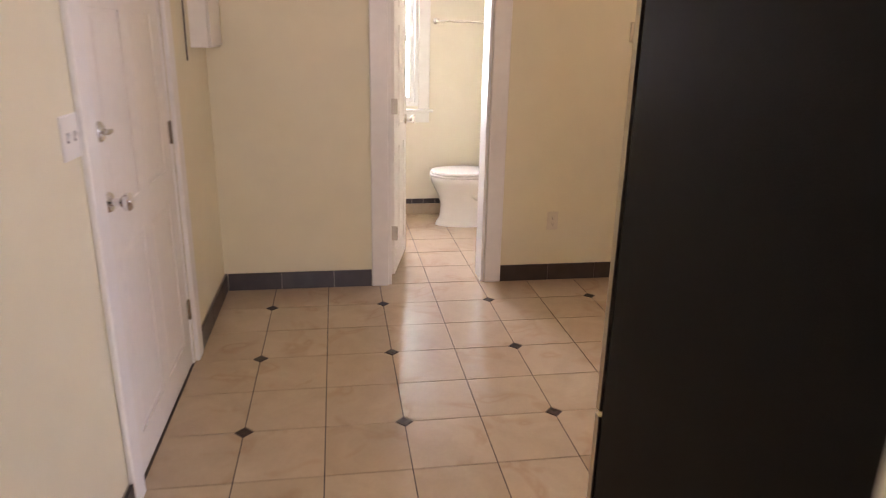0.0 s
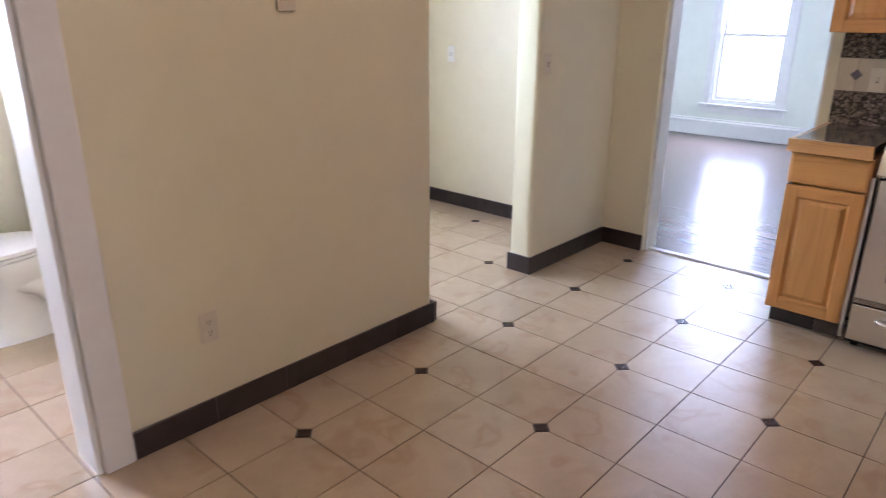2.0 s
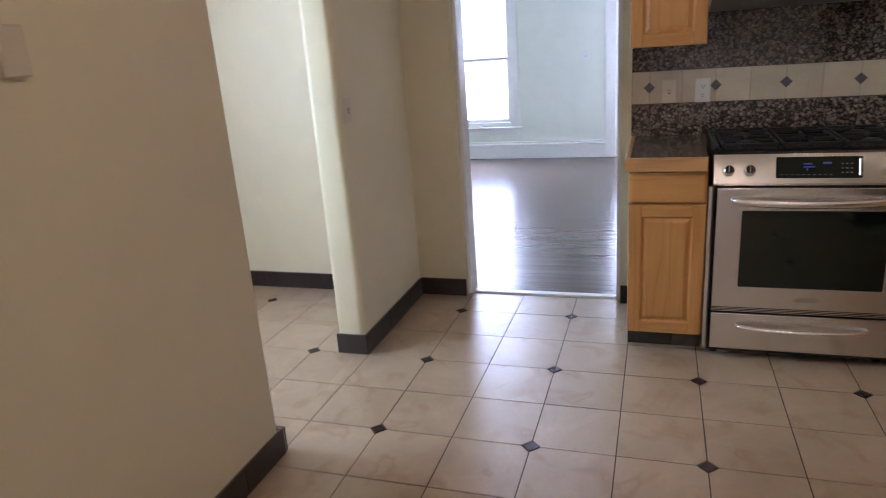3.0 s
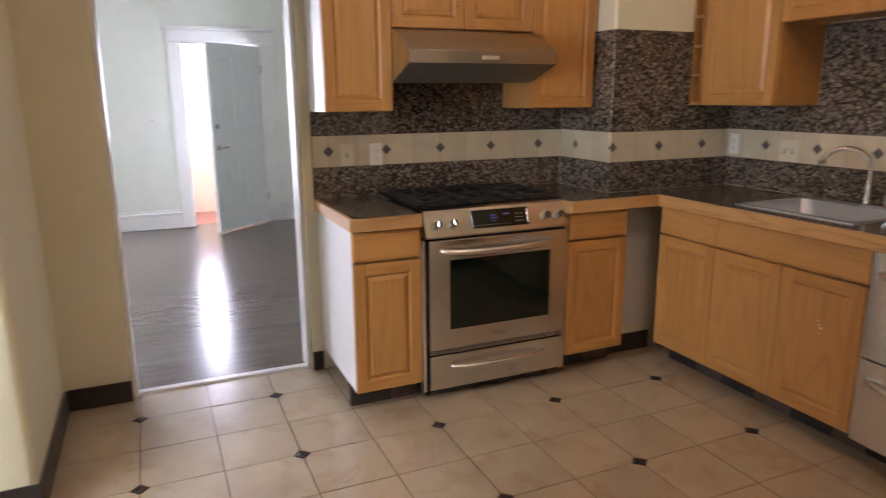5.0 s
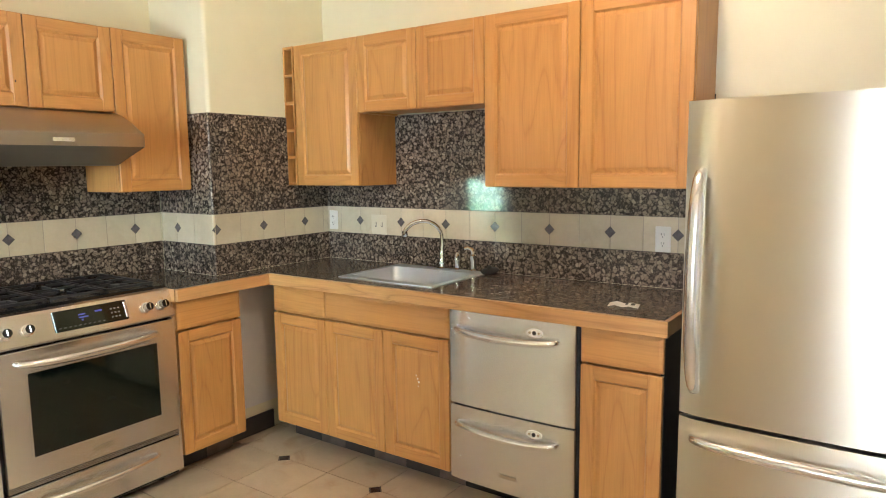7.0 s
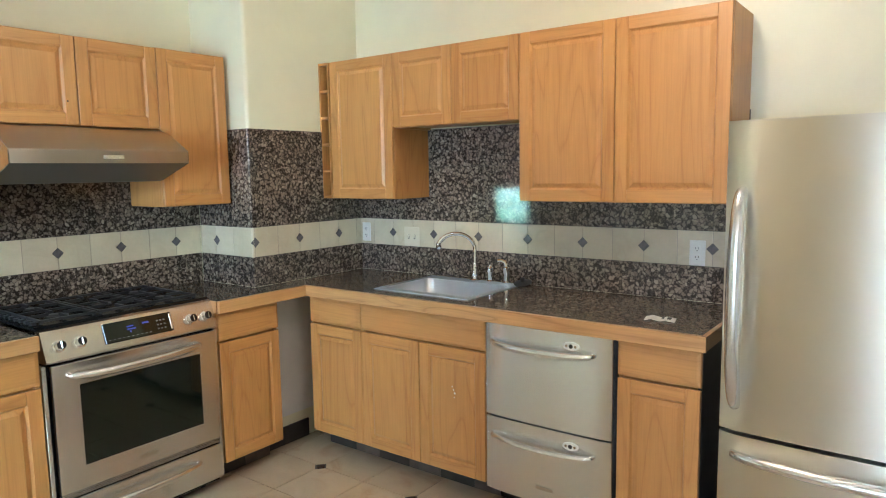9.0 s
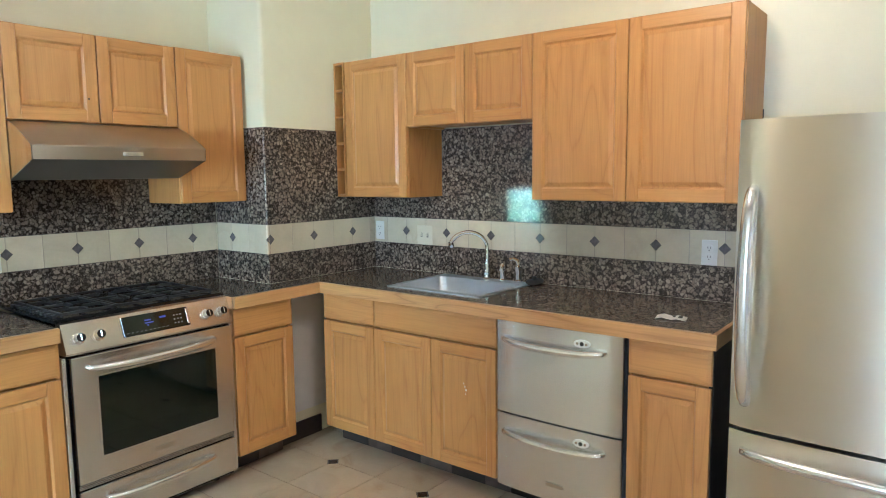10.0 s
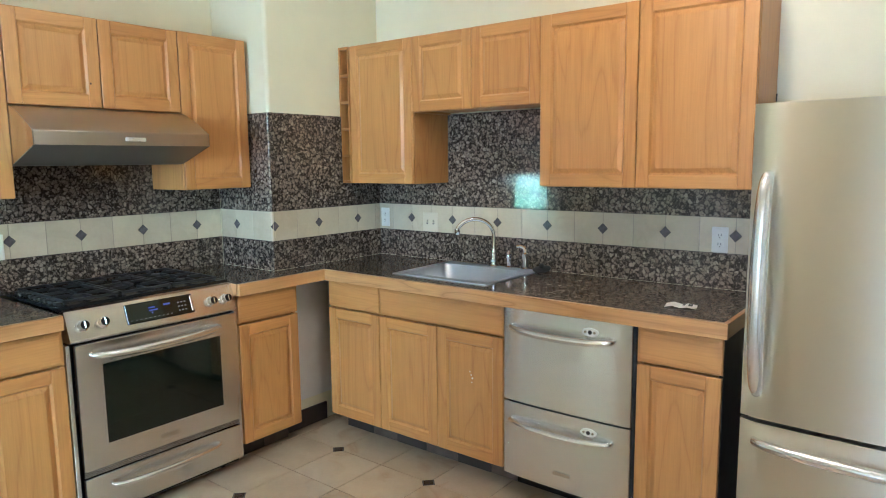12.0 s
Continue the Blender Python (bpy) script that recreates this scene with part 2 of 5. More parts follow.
EDGE_X = wood("maple_edge_x", 0, (0.32, 0.145, 0.045), (0.64, 0.36, 0.145), contrast=1.6)
EDGE_Y = wood("maple_edge_y", 1, (0.32, 0.145, 0.045), (0.64, 0.36, 0.145), contrast=1.6)
GRANITE = granite("brown_granite")
# counter copy of GRANITE with the room's reflection put into its colour
COUNTERSTONE = granite("brown_granite_counter_sheen", 0.09, 0.25)
STEEL = steel("brushed_steel_level", 0)
STEEL_V = steel("brushed_steel_fridge", 0, (0.70, 0.655, 0.56), 0.30)
# lighter, bluer copy of STEEL; the tint stands in for reflected daylight
DISHSTEEL_DAYLIT = steel("brushed_dishwasher_steel_daylit", 0, (0.84, 0.85, 0.87), 0.24)
HOODSTEEL = steel("brushed_hood_steel", 0, (0.50, 0.46, 0.41), 0.30)
STEELHANDLE = plain("handle_steel", (0.82, 0.82, 0.83), 0.24, 1.0, vary=0.03)
# blue in this colour imitates the window reflected in the sink
SINKSTEEL_DAYLIT = plain("sink_steel_daylit", (0.72, 0.76, 0.84), 0.35, 1.0, vary=0.03)
CHROME = plain("chrome", (0.85, 0.85, 0.86), 0.06, 1.0, vary=0.02)
NICKEL = plain("satin_nickel", (0.60, 0.57, 0.52), 0.25, 1.0, vary=0.03)
BLACK = plain("black_enamel", (0.012, 0.012, 0.014), 0.25, vary=0.2)
IRON = plain("cast_iron", (0.018, 0.018, 0.02), 0.55, vary=0.2, scale=120, relief=0.3)
OVENGLASS = plain("dark_oven_glass", (0.008, 0.012, 0.008), 0.05, vary=0.2)
FRIDGESIDE = plain("black_textured_side", (0.004, 0.0035, 0.003), 0.5, vary=0.2, scale=300, relief=0.25)
DARKPANEL = plain("black_end_panel", (0.02, 0.017, 0.015), 0.4, vary=0.2)
WHITELAM = plain("white_laminate", (0.72, 0.70, 0.68), 0.35, vary=0.03)
PORCELAIN = plain("white_porcelain", (0.82, 0.81, 0.78), 0.08, vary=0.02)
WHITEPLASTIC = plain("white_plastic", (0.80, 0.79, 0.75), 0.3, vary=0.03)
SLOT = plain("dark_slot", (0.02, 0.02, 0.02), 0.6)
PAPER = plain("white_paper", (0.78, 0.77, 0.72), 0.7, vary=0.05)
INK = plain("black_ink", (0.02, 0.02, 0.02), 0.6)
LCD = glow("blue_display", (0.10, 0.14, 0.6), 0.35)
KEY_SLOT_GREY = plain("grey_key_print_slot_shade", (0.16, 0.15, 0.15), 0.5)
KICKTILE = plain("brown_base_tile", (0.13, 0.095, 0.075), 0.35, vary=0.25, scale=20, relief=0.2)
SPLASHGROUT = plain("dark_wall_grout", (0.11, 0.09, 0.075), 0.9, vary=0.1)
PINK = wall_paint("porch_wall_paint", (0.70, 0.50, 0.38))
REDFLOOR = plain("red_porch_floor", (0.30, 0.10, 0.07), 0.4, vary=0.1)
FRIDGESIDE.node_tree.nodes["Principled BSDF"].inputs["Specular IOR Level"].default_value = 0.13
GLASS = glass("window_glass")
FOLIAGE = foliage_backdrop("foliage_backdrop")
PLANK = wood("dark_floor_boards", 1, (0.03, 0.019, 0.014), (0.125, 0.090, 0.072), 0.21, 0.8)
PLANK.node_tree.nodes["Principled BSDF"].inputs["Coat Weight"].default_value = 0.0
PLANK.node_tree.nodes["Principled BSDF"].inputs["Specular IOR Level"].default_value = 0.36
RUBBER = plain("black_rubber", (0.02, 0.02, 0.02), 0.7)
BULBGLASS = glow("lamp_glass", (1.0, 0.78, 0.5), 4.0)
GROUND = plain("ground_earth", (0.10, 0.12, 0.06), 0.9, vary=0.3, scale=3)

# ---- builders ----
def box(bm, x0, x1, y0, y1, z0, z1, bevel=0.0, seg=1):
    x0, x1 = min(x0, x1), max(x0, x1)
    y0, y1 = min(y0, y1), max(y0, y1)
    v = [bm.verts.new((x, y, z)) for x in (x0, x1) for y in (y0, y1) for z in (z0, z1)]
    fs = [bm.faces.new([v[i] for i in f]) for f in ((0, 1, 3, 2), (4, 6, 7, 5), (0, 4, 5, 1), (2, 3, 7, 6), (0, 2, 6, 4), (1, 5, 7, 3))]
    if bevel:
        edges = list({e for f in fs for e in f.edges})
        bmesh.ops.bevel(bm, geom=edges, offset=bevel, segments=seg, profile=0.5, affect="EDGES")
    return bm


def boxed(*args, **kw):
    return box(bmesh.new(), *args, **kw)


def prism(bm, pts, axis, a, b):
    """A closed outline pts swept from a to b along an axis; pts are in the other two axes, in order."""
    def at(p, d):
        q = list(p)
        q.insert(axis, d)
        return q
    lo = [bm.verts.new(at(p, a)) for p in pts]
    hi = [bm.verts.new(at(p, b)) for p in pts]
    bm.faces.new(lo)
    bm.faces.new(hi[::-1])
    for i in range(len(pts)):
        j = (i + 1) % len(pts)
        bm.faces.new((lo[i], hi[i], hi[j], lo[j]))
    return bm


def tube(bm, path, r, seg=12, radii=None):
    """A round bar along points."""
    path = [Vector(p) for p in path]
    rings = []
    up = Vector((0, 0, 1))
    side = None
    for i, p in enumerate(path):
        d = (path[min(i + 1, len(path) - 1)] - path[max(i - 1, 0)]).normalized()
        if side is None:
            side = d.cross(up if abs(d.z) < 0.9 else Vector((1, 0, 0))).normalized()
        side = (side - d * side.dot(d)).normalized()
        other = d.cross(side)
        rr = radii[i] if radii else r
        rings.append([bm.verts.new(p + (side * math.cos(a) + other * math.sin(a)) * rr) for a in [2 * math.pi * k / seg for k in range(seg)]])
    for q, w in zip(rings, rings[1:]):
        for k in range(seg):
            bm.faces.new((q[k], q[(k + 1) % seg], w[(k + 1) % seg], w[k]))
    bm.faces.new(rings[0][::-1])
    bm.faces.new(rings[-1])
    return bm


def lathe(bm, profile, centre=(0, 0, 0), axis="z", seg=24, sx=1.0, sy=1.0):
    """profile: (radius, height) from bottom to top."""
    rings = []
    for r, h in profile:
        ring = []
        for k in range(seg):
            a = 2 * math.pi * k / seg
            p = (r * math.cos(a) * sx, r * math.sin(a) * sy, h)
            if axis == "y":
                p = (p[0], p[2], p[1])
            elif axis == "x":
                p = (p[2], p[0], p[1])
            ring.append(bm.verts.new([p[i] + centre[i] for i in range(3)]))
        rings.append(ring)
    for q, w in zip(rings, rings[1:]):
        for k in range(seg):
            bm.faces.new((q[k], q[(k + 1) % seg], w[(k + 1) % seg], w[k]))
    bm.faces.new(rings[0][::-1])
    bm.faces.new(rings[-1])
    return bm


def link_mesh(name, bm, mat, smooth=False):
    bmesh.ops.recalc_face_normals(bm, faces=bm.faces)
    me = bpy.data.meshes.new(name)
    if smooth:
        for f in bm.faces:
            f.smooth = True
    bm.to_mesh(me)
    bm.free()
    me.materials.append(mat)
    if smooth:
        me.set_sharp_from_angle(angle=radians(40))
    return new(name, me)


def structure(name, bm, mat, label, category, smooth=False):
    return tagged(link_mesh(name, bm, mat, smooth), label, category, kind="structure")


def thing(name, label, category, m=None, group=""):
    e = tagged(new(name), label, category, group)
    if m is not None:
        e.matrix_world = m
    return e


def part(name, bm, mat, parent, label="", smooth=False):
    ob = link_mesh(name, bm, mat, smooth)
    ob.parent = parent
    return tagged(ob, label)


# ---- walls, ceiling, ground ----
ground = structure("ground", boxed(-60, 70, -60, 70, -0.5, -0.25), GROUND, "bare earth outside the house", "ground")
WT = 0.15


def wall(name, mat, label, boxes):
    bm = bmesh.new()
    for b in boxes:
        box(bm, *b)
    return structure(name, bm, mat, label, "wall")


# kitchen
wall("wall_west", CREAM, "cream-painted plaster wall beside the entry door", [
    (WEST - WT, WEST, -3.2, 1.78, -0.02, CEIL), (WEST - WT, WEST, 2.72, NORTH + WT, -0.02, CEIL), (WEST - WT, WEST, 1.78, 2.72, 2.05, CEIL)])
wall("wall_north", CREAM, "cream-painted plaster wall with a bathroom doorway", [
    (WEST, 0.245, NORTH, NORTH + WT, -0.02, CEIL), (0.84, 2.40, NORTH, NORTH + WT, -0.02, CEIL), (0.245, 0.84, NORTH, NORTH + WT, 2.04, CEIL),
    (2.40, 3.31, NORTH, NORTH + WT, 2.3, CEIL)])


def rounded_end(name, x0, x1, y0, y1, z0, z1, left, label):
    """A wall's free end with its two corners rounded."""
    r, pts = 0.03, []
    if left:
        pts = [(x1, y0), (x1, y1)] + [(x0 + r - r * math.sin(a), y1 - r + r * math.cos(a)) for a in np.linspace(0, math.pi / 2, 6)] + \
              [(x0 + r - r * math.cos(a), y0 + r - r * math.sin(a)) for a in np.linspace(0, math.pi / 2, 6)]
    else:
        pts = [(x0, y1), (x0, y0)] + [(x1 - r + r * math.sin(a), y0 + r - r * math.cos(a)) for a in np.linspace(0, math.pi / 2, 6)] + \
              [(x1 - r + r * math.cos(a), y1 - r + r * math.sin(a)) for a in np.linspace(0, math.pi / 2, 6)]
    return structure(name, prism(bmesh.new(), [(float(a), float(b)) for a, b in pts], 2, z0, z1), CREAM, label, "wall", smooth=True)


rounded_end("wall_north_end", 2.40, 2.43, NORTH, NORTH + WT, -0.02, 2.3, False, "rounded cream plaster corner of the hall opening")
rounded_end("wall_pier_end", 3.28, 3.31, NORTH + 0.02, NORTH + WT + 0.02, -0.02, 2.3, True, "rounded cream plaster corner of the short wall")
wall("wall_pier", CREAM, "short cream-painted wall between hall and living room", [(3.31, EAST, NORTH + 0.02, NORTH + WT + 0.02, -0.02, CEIL)])
wall("wall_east", CREAM, "cream-painted wall behind the cooking range", [
    (EAST, EAST + WT, CHASE_Y, 2.47, -0.02, CEIL), (EAST, EAST + WT, 3.355, HALL_N, -0.02, CEIL), (EAST, EAST + WT, 2.47, 3.355, 2.35, CEIL)])
CHASE_R = 0.022
structure("wall_chase", prism(bmesh.new(), [(CHASE_X, SOUTH - WT), (EAST + WT, SOUTH - WT), (EAST + WT, CHASE_Y)] +
          [(CHASE_X + CHASE_R - CHASE_R * math.sin(a), CHASE_Y - CHASE_R + CHASE_R * math.cos(a)) for a in (math.pi / 12 * k for k in range(7))],
          2, -0.02, CEIL), CREAM, "cream-painted boxed-out corner of the kitchen", "wall", smooth=True)
wall("wall_south", CREAM, "cream-painted wall behind the sink", [
    (0.29, CHASE_X, SOUTH - WT, SOUTH, -0.02, CEIL), (WEST, 0.29, SOUTH - WT, SOUTH, 2.3, CEIL)])
# passage
wall("wall_passage_east", CREAM, "cream-painted passage wall", [(0.29, 0.29 + WT, -3.2, SOUTH - WT, -0.02, CEIL)])
wall("wall_passage_south", CREAM, "cream-painted passage end wall with an assumed window", [
    (WEST - WT, -0.62, -3.2 - WT, -3.2, -0.02, CEIL), (0.22, 0.29 + WT, -3.2 - WT, -3.2, -0.02, CEIL),
    (-0.62, 0.22, -3.2 - WT, -3.2, -0.02, 0.85), (-0.62, 0.22, -3.2 - WT, -3.2, 2.15, CEIL)])
# bathroom
wall("wall_bath_west", BATHPAINT, "cream bathroom wall", [(-0.15, -0.05, NORTH + WT, BATH_N + WT, -0.02, CEIL)])
wall("wall_bath_east", BATHPAINT, "cream bathroom wall behind the toilet", [(1.44, 1.65, NORTH + WT, BATH_N + WT, -0.02, CEIL)])
wall("wall_bath_north", BATHPAINT, "cream bathroom wall with a window", [
    (0.62, 1.44, BATH_N, BATH_N + WT, -0.02, CEIL), (-0.05, 0.0, BATH_N, BATH_N + WT, -0.02, CEIL),
    (0.0, 0.62, BATH_N, BATH_N + WT, -0.02, 0.91), (0.0, 0.62, BATH_N, BATH_N + WT, 2.0, CEIL)])
# hall
wall("wall_hall_north", HALLPAINT, "cream hall end wall with a window", [
    (1.65, 1.90, HALL_N, HALL_N + WT, -0.02, CEIL), (2.80, EAST + WT, HALL_N, HALL_N + WT, -0.02, CEIL),
    (1.90, 2.80, HALL_N, HALL_N + WT, -0.02, 0.85), (1.90, 2.80, HALL_N, HALL_N + WT, 2.15, CEIL)])
wall("wall_hall_west", HALLPAINT, "cream hall side wall", [(1.65, 1.75, NORTH + WT, HALL_N, -0.02, CEIL)])
# living room: window y 4.02-4.82, doorway y 1.92-2.77, north window
wall("wall_living_east", GREENISH, "pale green living room wall with a window and an open door", [
    (BLUE_E, BLUE_E + WT, BLUE_S - WT, 1.92, -0.02, CEIL), (BLUE_E, BLUE_E + WT, 2.77, 4.02, -0.02, CEIL), (BLUE_E, BLUE_E + WT, 4.82, BLUE_N + WT, -0.02, CEIL),
    (BLUE_E, BLUE_E + WT, 1.92, 2.77, 2.03, CEIL), (BLUE_E, BLUE_E + WT, 4.02, 4.82, -0.02, 0.42), (BLUE_E, BLUE_E + WT, 4.02, 4.82, 2.2, CEIL)])
wall("wall_living_north", GREENISH, "pale green living room wall with a low window", [
    (EAST + WT, 5.85, BLUE_N, BLUE_N + WT, -0.02, CEIL), (6.9, BLUE_E, BLUE_N, BLUE_N + WT, -0.02, CEIL),
    (5.85, 6.9, BLUE_N, BLUE_N + WT, -0.02, 0.7), (5.85, 6.9, BLUE_N, BLUE_N + WT, 1.33, CEIL)])
wall("wall_living_south", GREENISH, "pale green living room wall", [(EAST + WT, BLUE_E, BLUE_S - WT, BLUE_S, -0.02, CEIL)])
wall("wall_living_west", GREENISH, "pale green living room side of the kitchen wall", [
    (EAST + WT, EAST + WT + 0.012, BLUE_S, 2.36, -0.02, CEIL), (EAST + WT, EAST + WT + 0.012, 3.465, BLUE_N, -0.02, CEIL), (EAST + WT, EAST + WT + 0.012, 2.36, 3.465, 2.46, CEIL)])
# porch beyond the open door
wall("wall_porch", PINK, "pinkish half-height porch wall", [(10.0, 10.1, 0.8, 3.8, -0.05, 0.95), (BLUE_E + WT, 10.1, 3.8, 3.9, -0.05, 0.95), (BLUE_E + WT, 10.1, 0.7, 0.8, -0.05, 0.95)])
porch_sash = bmesh.new()
for y in (0.8, 1.55, 2.3, 3.05, 3.75):
    box(porch_sash, 10.02, 10.08, y, y + 0.05, 0.98, 2.2)
box(porch_sash, 10.0, 10.1, 0.8, 3.8, 0.95, 0.98)
structure("porch_sash", porch_sash, TRIM, "white window posts above the porch wall", "window")
structure("floor_porch", boxed(BLUE_E + WT, 10.1, 0.7, 3.9, -0.2, -0.03), REDFLOOR, "red-painted porch floor", "floor")
# unseen roof, extended past the porch to trim the sun patch in the living room
structure("roof_sun_blocker", boxed(BLUE_E + WT, 10.9, 0.5, 6.0, 2.34, 2.44), TRIM, "unseen white roof over the porch, extended to trim the sun patch", "roof")

ceiling = bmesh.new()
box(ceiling, WEST - WT, EAST + WT, -3.35, HALL_N + WT, CEIL, CEIL + 0.12)
box(ceiling, EAST + WT, BLUE_E + WT, BLUE_S - WT, BLUE_N + WT, CEIL, CEIL + 0.12)
structure("ceiling", ceiling, CEILPAINT, "plain off-white plaster ceiling", "ceiling")

floor = structure("floor", boxed(WEST - WT, EAST + 0.07, -3.35, HALL_N + WT, -0.25, -0.003), GROUT, "beige ceramic tile floor with small dark diamond insets and dark grout", "floor")
living_floor = structure("floor_living", boxed(EAST + 0.07, BLUE_E + WT, BLUE_S - WT, BLUE_N + WT, -0.25, -0.012), RUBBER, "dark stained wooden board floor", "floor")
structure("threshold", prism(bmesh.new(), [(EAST + 0.045, -0.002), (EAST + 0.105, -0.002), (EAST + 0.095, 0.010), (EAST + 0.055, 0.010)], 1, 2.47, 3.355), TRIM, "pale metal strip between tile and wooden floor", "threshold")


# ---- trim ----
def casing(name, label, axis, plane, out, a0, a1, top, w=0.1, t=0.02, sides=(True, True)):
    """Door casing on a wall. axis 0: the wall runs along x at y = plane; 1: along y at x = plane. out: the side it stands on."""
    bm = bmesh.new()

    def slab(u0, u1, z0, z1):
        lo, hi = sorted((plane, plane + out * t))
        if axis == 0:
            box(bm, u0, u1, lo, hi, z0, z1, 0.004)
        else:
            box(bm, lo, hi, u0, u1, z0, z1, 0.004)
    if sides[0]:
        slab(a0 - w, a0, 0.0, top)
    if sides[1]:
        slab(a1, a1 + w, 0.0, top)
    slab(a0 - (w if sides[0] else 0), a1 + (w if sides[1] else 0), top, top + w)
    return structure(name, bm, TRIM, label, "door frame")


def jambs(name, label, axis, p0, p1, a0, a1, top, t=0.018):
    bm = bmesh.new()
    for lo, hi, z0, z1 in ((a0, a0 + t, 0, top), (a1 - t, a1, 0, top), (a0 + t, a1 - t, top - t, top)):
        if axis == 0:
            box(bm, lo, hi, p0, p1, z0, z1)
        else:
            box(bm, p0, p1, lo, hi, z0, z1)
    return structure(name, bm, TRIM, label, "door frame")


casing("trim_bath_door", "white painted casing of the bathroom door", 0, NORTH, -1, 0.245, 0.84, 2.04)
jambs("jamb_bath_door", "white painted jamb of the bathroom door", 0, NORTH + 0.001, NORTH + WT + 0.01, 0.247, 0.838, 2.038)
casing("trim_entry_door", "white painted casing of the entry door", 1, WEST, 1, 1.78, 2.72, 2.05, w=0.095)
jambs("jamb_entry_door", "white painted jamb of the entry door", 1, WEST - WT, WEST - 0.001, 1.782, 2.718, 2.048)
casing("trim_passage", "white painted casing of the passage opening", 0, SOUTH, 1, WEST, 0.30, 2.3, w=0.1, sides=(False, True))
jambs("jamb_living_opening", "white painted jamb of the living room opening", 1, EAST + 0.03, EAST + WT + 0.01, 2.472, 3.353, 2.348)
casing("trim_living_opening", "white painted casing in the living room", 1, EAST + WT + 0.012, 1, 2.47, 3.355, 2.35)
casing("trim_porch_door", "white painted casing of the porch door", 1, BLUE_E, -1, 1.92, 2.77, 2.03, w=0.13, t=0.025)
structure("trim_porch_door_cap", boxed(BLUE_E - 0.05, BLUE_E, 1.765, 2.925, 2.162, 2.20, 0.004), TRIM, "white moulded cap over the porch door", "door frame")
jambs("jamb_porch_door", "white painted jamb of the porch door", 1, BLUE_E + 0.001, BLUE_E + WT, 1.922, 2.768, 2.028)


def skirting(name, label, runs):
    """Tall moulded skirting in the living room: (axis, plane, out, from, to)."""
    bm = bmesh.new()
    for axis, plane, out, a, b in runs:
        prof = [(0, 0), (0.02, 0), (0.02, 0.15), (0.028, 0.155), (0.028, 0.175), (0.012, 0.19), (0.012, 0.205), (0, 0.21)]
        pts = [(plane + out * d, z) for d, z in prof]
        prism(bm, pts, 1 if axis == 1 else 0, a, b)
    return structure(name, bm, TRIM, label, "baseboard")


skirting("baseboard_living", "tall white moulded skirting board", [
    (1, BLUE_E, -1, BLUE_S, 1.79), (1, BLUE_E, -1, 2.90, BLUE_N), (0, BLUE_N, -1, EAST + WT + 0.03, BLUE_E - 0.03), (0, BLUE_S, 1, EAST + WT + 0.03, BLUE_E - 0.03)])


def window(name, label, m, w, h, mid, panes=True, wall_t=WT):
    """A double-hung window seen from inside: local x across, y out of the room, z up from the sill."""
    win = tagged(new(name), label, "window", kind="structure")
    win.matrix_world = m
    fr = bmesh.new()
    for x0, x1, z0, z1 in ((0, 0.03, 0, h), (w - 0.03, w, 0, h), (0.03, w - 0.03, 0, 0.03), (0.03, w - 0.03, h - 0.03, h)):
        box(fr, x0 + 0.001, x1 - 0.001, 0.0, wall_t, z0, z1)
    part("window_frame", fr, TRIM, win)
    c = bmesh.new()
    cw = 0.09
    box(c, -cw, 0, -0.02, 0, -0.02, h + 0.0, 0.004)
    box(c, w, w + cw, -0.02, 0, -0.02, h + 0.0, 0.004)
    box(c, -cw - 0.01, w + cw + 0.01, -0.025, 0, h, h + cw, 0.004)
    part("window_casing", c, TRIM, win)
    s = bmesh.new()
    box(s, -cw - 0.03, w + cw + 0.03, -0.05, 0.0, -0.045, -0.02, 0.006)
    part("window_sill", s, TRIM, win)
    part("window_apron", boxed(-cw, w + cw, -0.018, 0.0, -0.13, -0.047, 0.004), TRIM, win)
    for k, (z0, z1, y) in enumerate(((0.03, mid + 0.02, 0.05), (mid - 0.02, h - 0.03, 0.085))):
        sash = bmesh.new()
        t = 0.04
        for x0, x1, a, b in ((0.03, 0.03 + t, z0, z1), (w - 0.03 - t, w - 0.03, z0, z1), (0.03 + t, w - 0.03 - t, z0, z0 + t), (0.03 + t, w - 0.03 - t, z1 - t, z1)):
            box(sash, x0, x1, y, y + 0.03, a, b, 0.003)
        sh = part("sash", sash, TRIM, win)
        pane = part("pane", boxed(0.03 + t, w - 0.03 - t, y + 0.013, y + 0.016, z0 + t, z1 - t), GLASS, sh)
        pane.visible_shadow = False
    return win


window("window_bath", "white double-hung bathroom window", pose(0.0, BATH_N, 0.91), 0.62, 1.09, 0.53)
window("window_living_east", "tall white double-hung window, bright with daylight", pose(BLUE_E, 4.82, 0.42, 0, 0, -90), 0.80, 1.78, 0.80)
window("window_living_north", "low white window with trees outside", pose(5.85, BLUE_N, 0.70), 1.05, 0.63, 0.31)
window("window_hall", "white double-hung hall window", pose(1.90, HALL_N, 0.85), 0.90, 1.30, 0.65)
# assumed opening for the added passage lamp; this end stays unseen
window("window_passage_assumed", "assumed white double-hung window at the unseen end of the passage", pose(0.22, -3.2, 0.85, 0, 0, 180), 0.84, 1.30, 0.65)
tagged(structure("backdrop", boxed(2, 12, 11.9, 12, -0.25, 4.5), FOLIAGE, "sunlit green trees outside", "trees"), kind="structure")
structure("backdrop_sky", boxed(16, 16.1, -8, 12, -0.25, 3.3), glow("bright_haze", (0.92, 0.97, 1.0), 3.5), "bright hazy daylight beyond the porch", "sky")
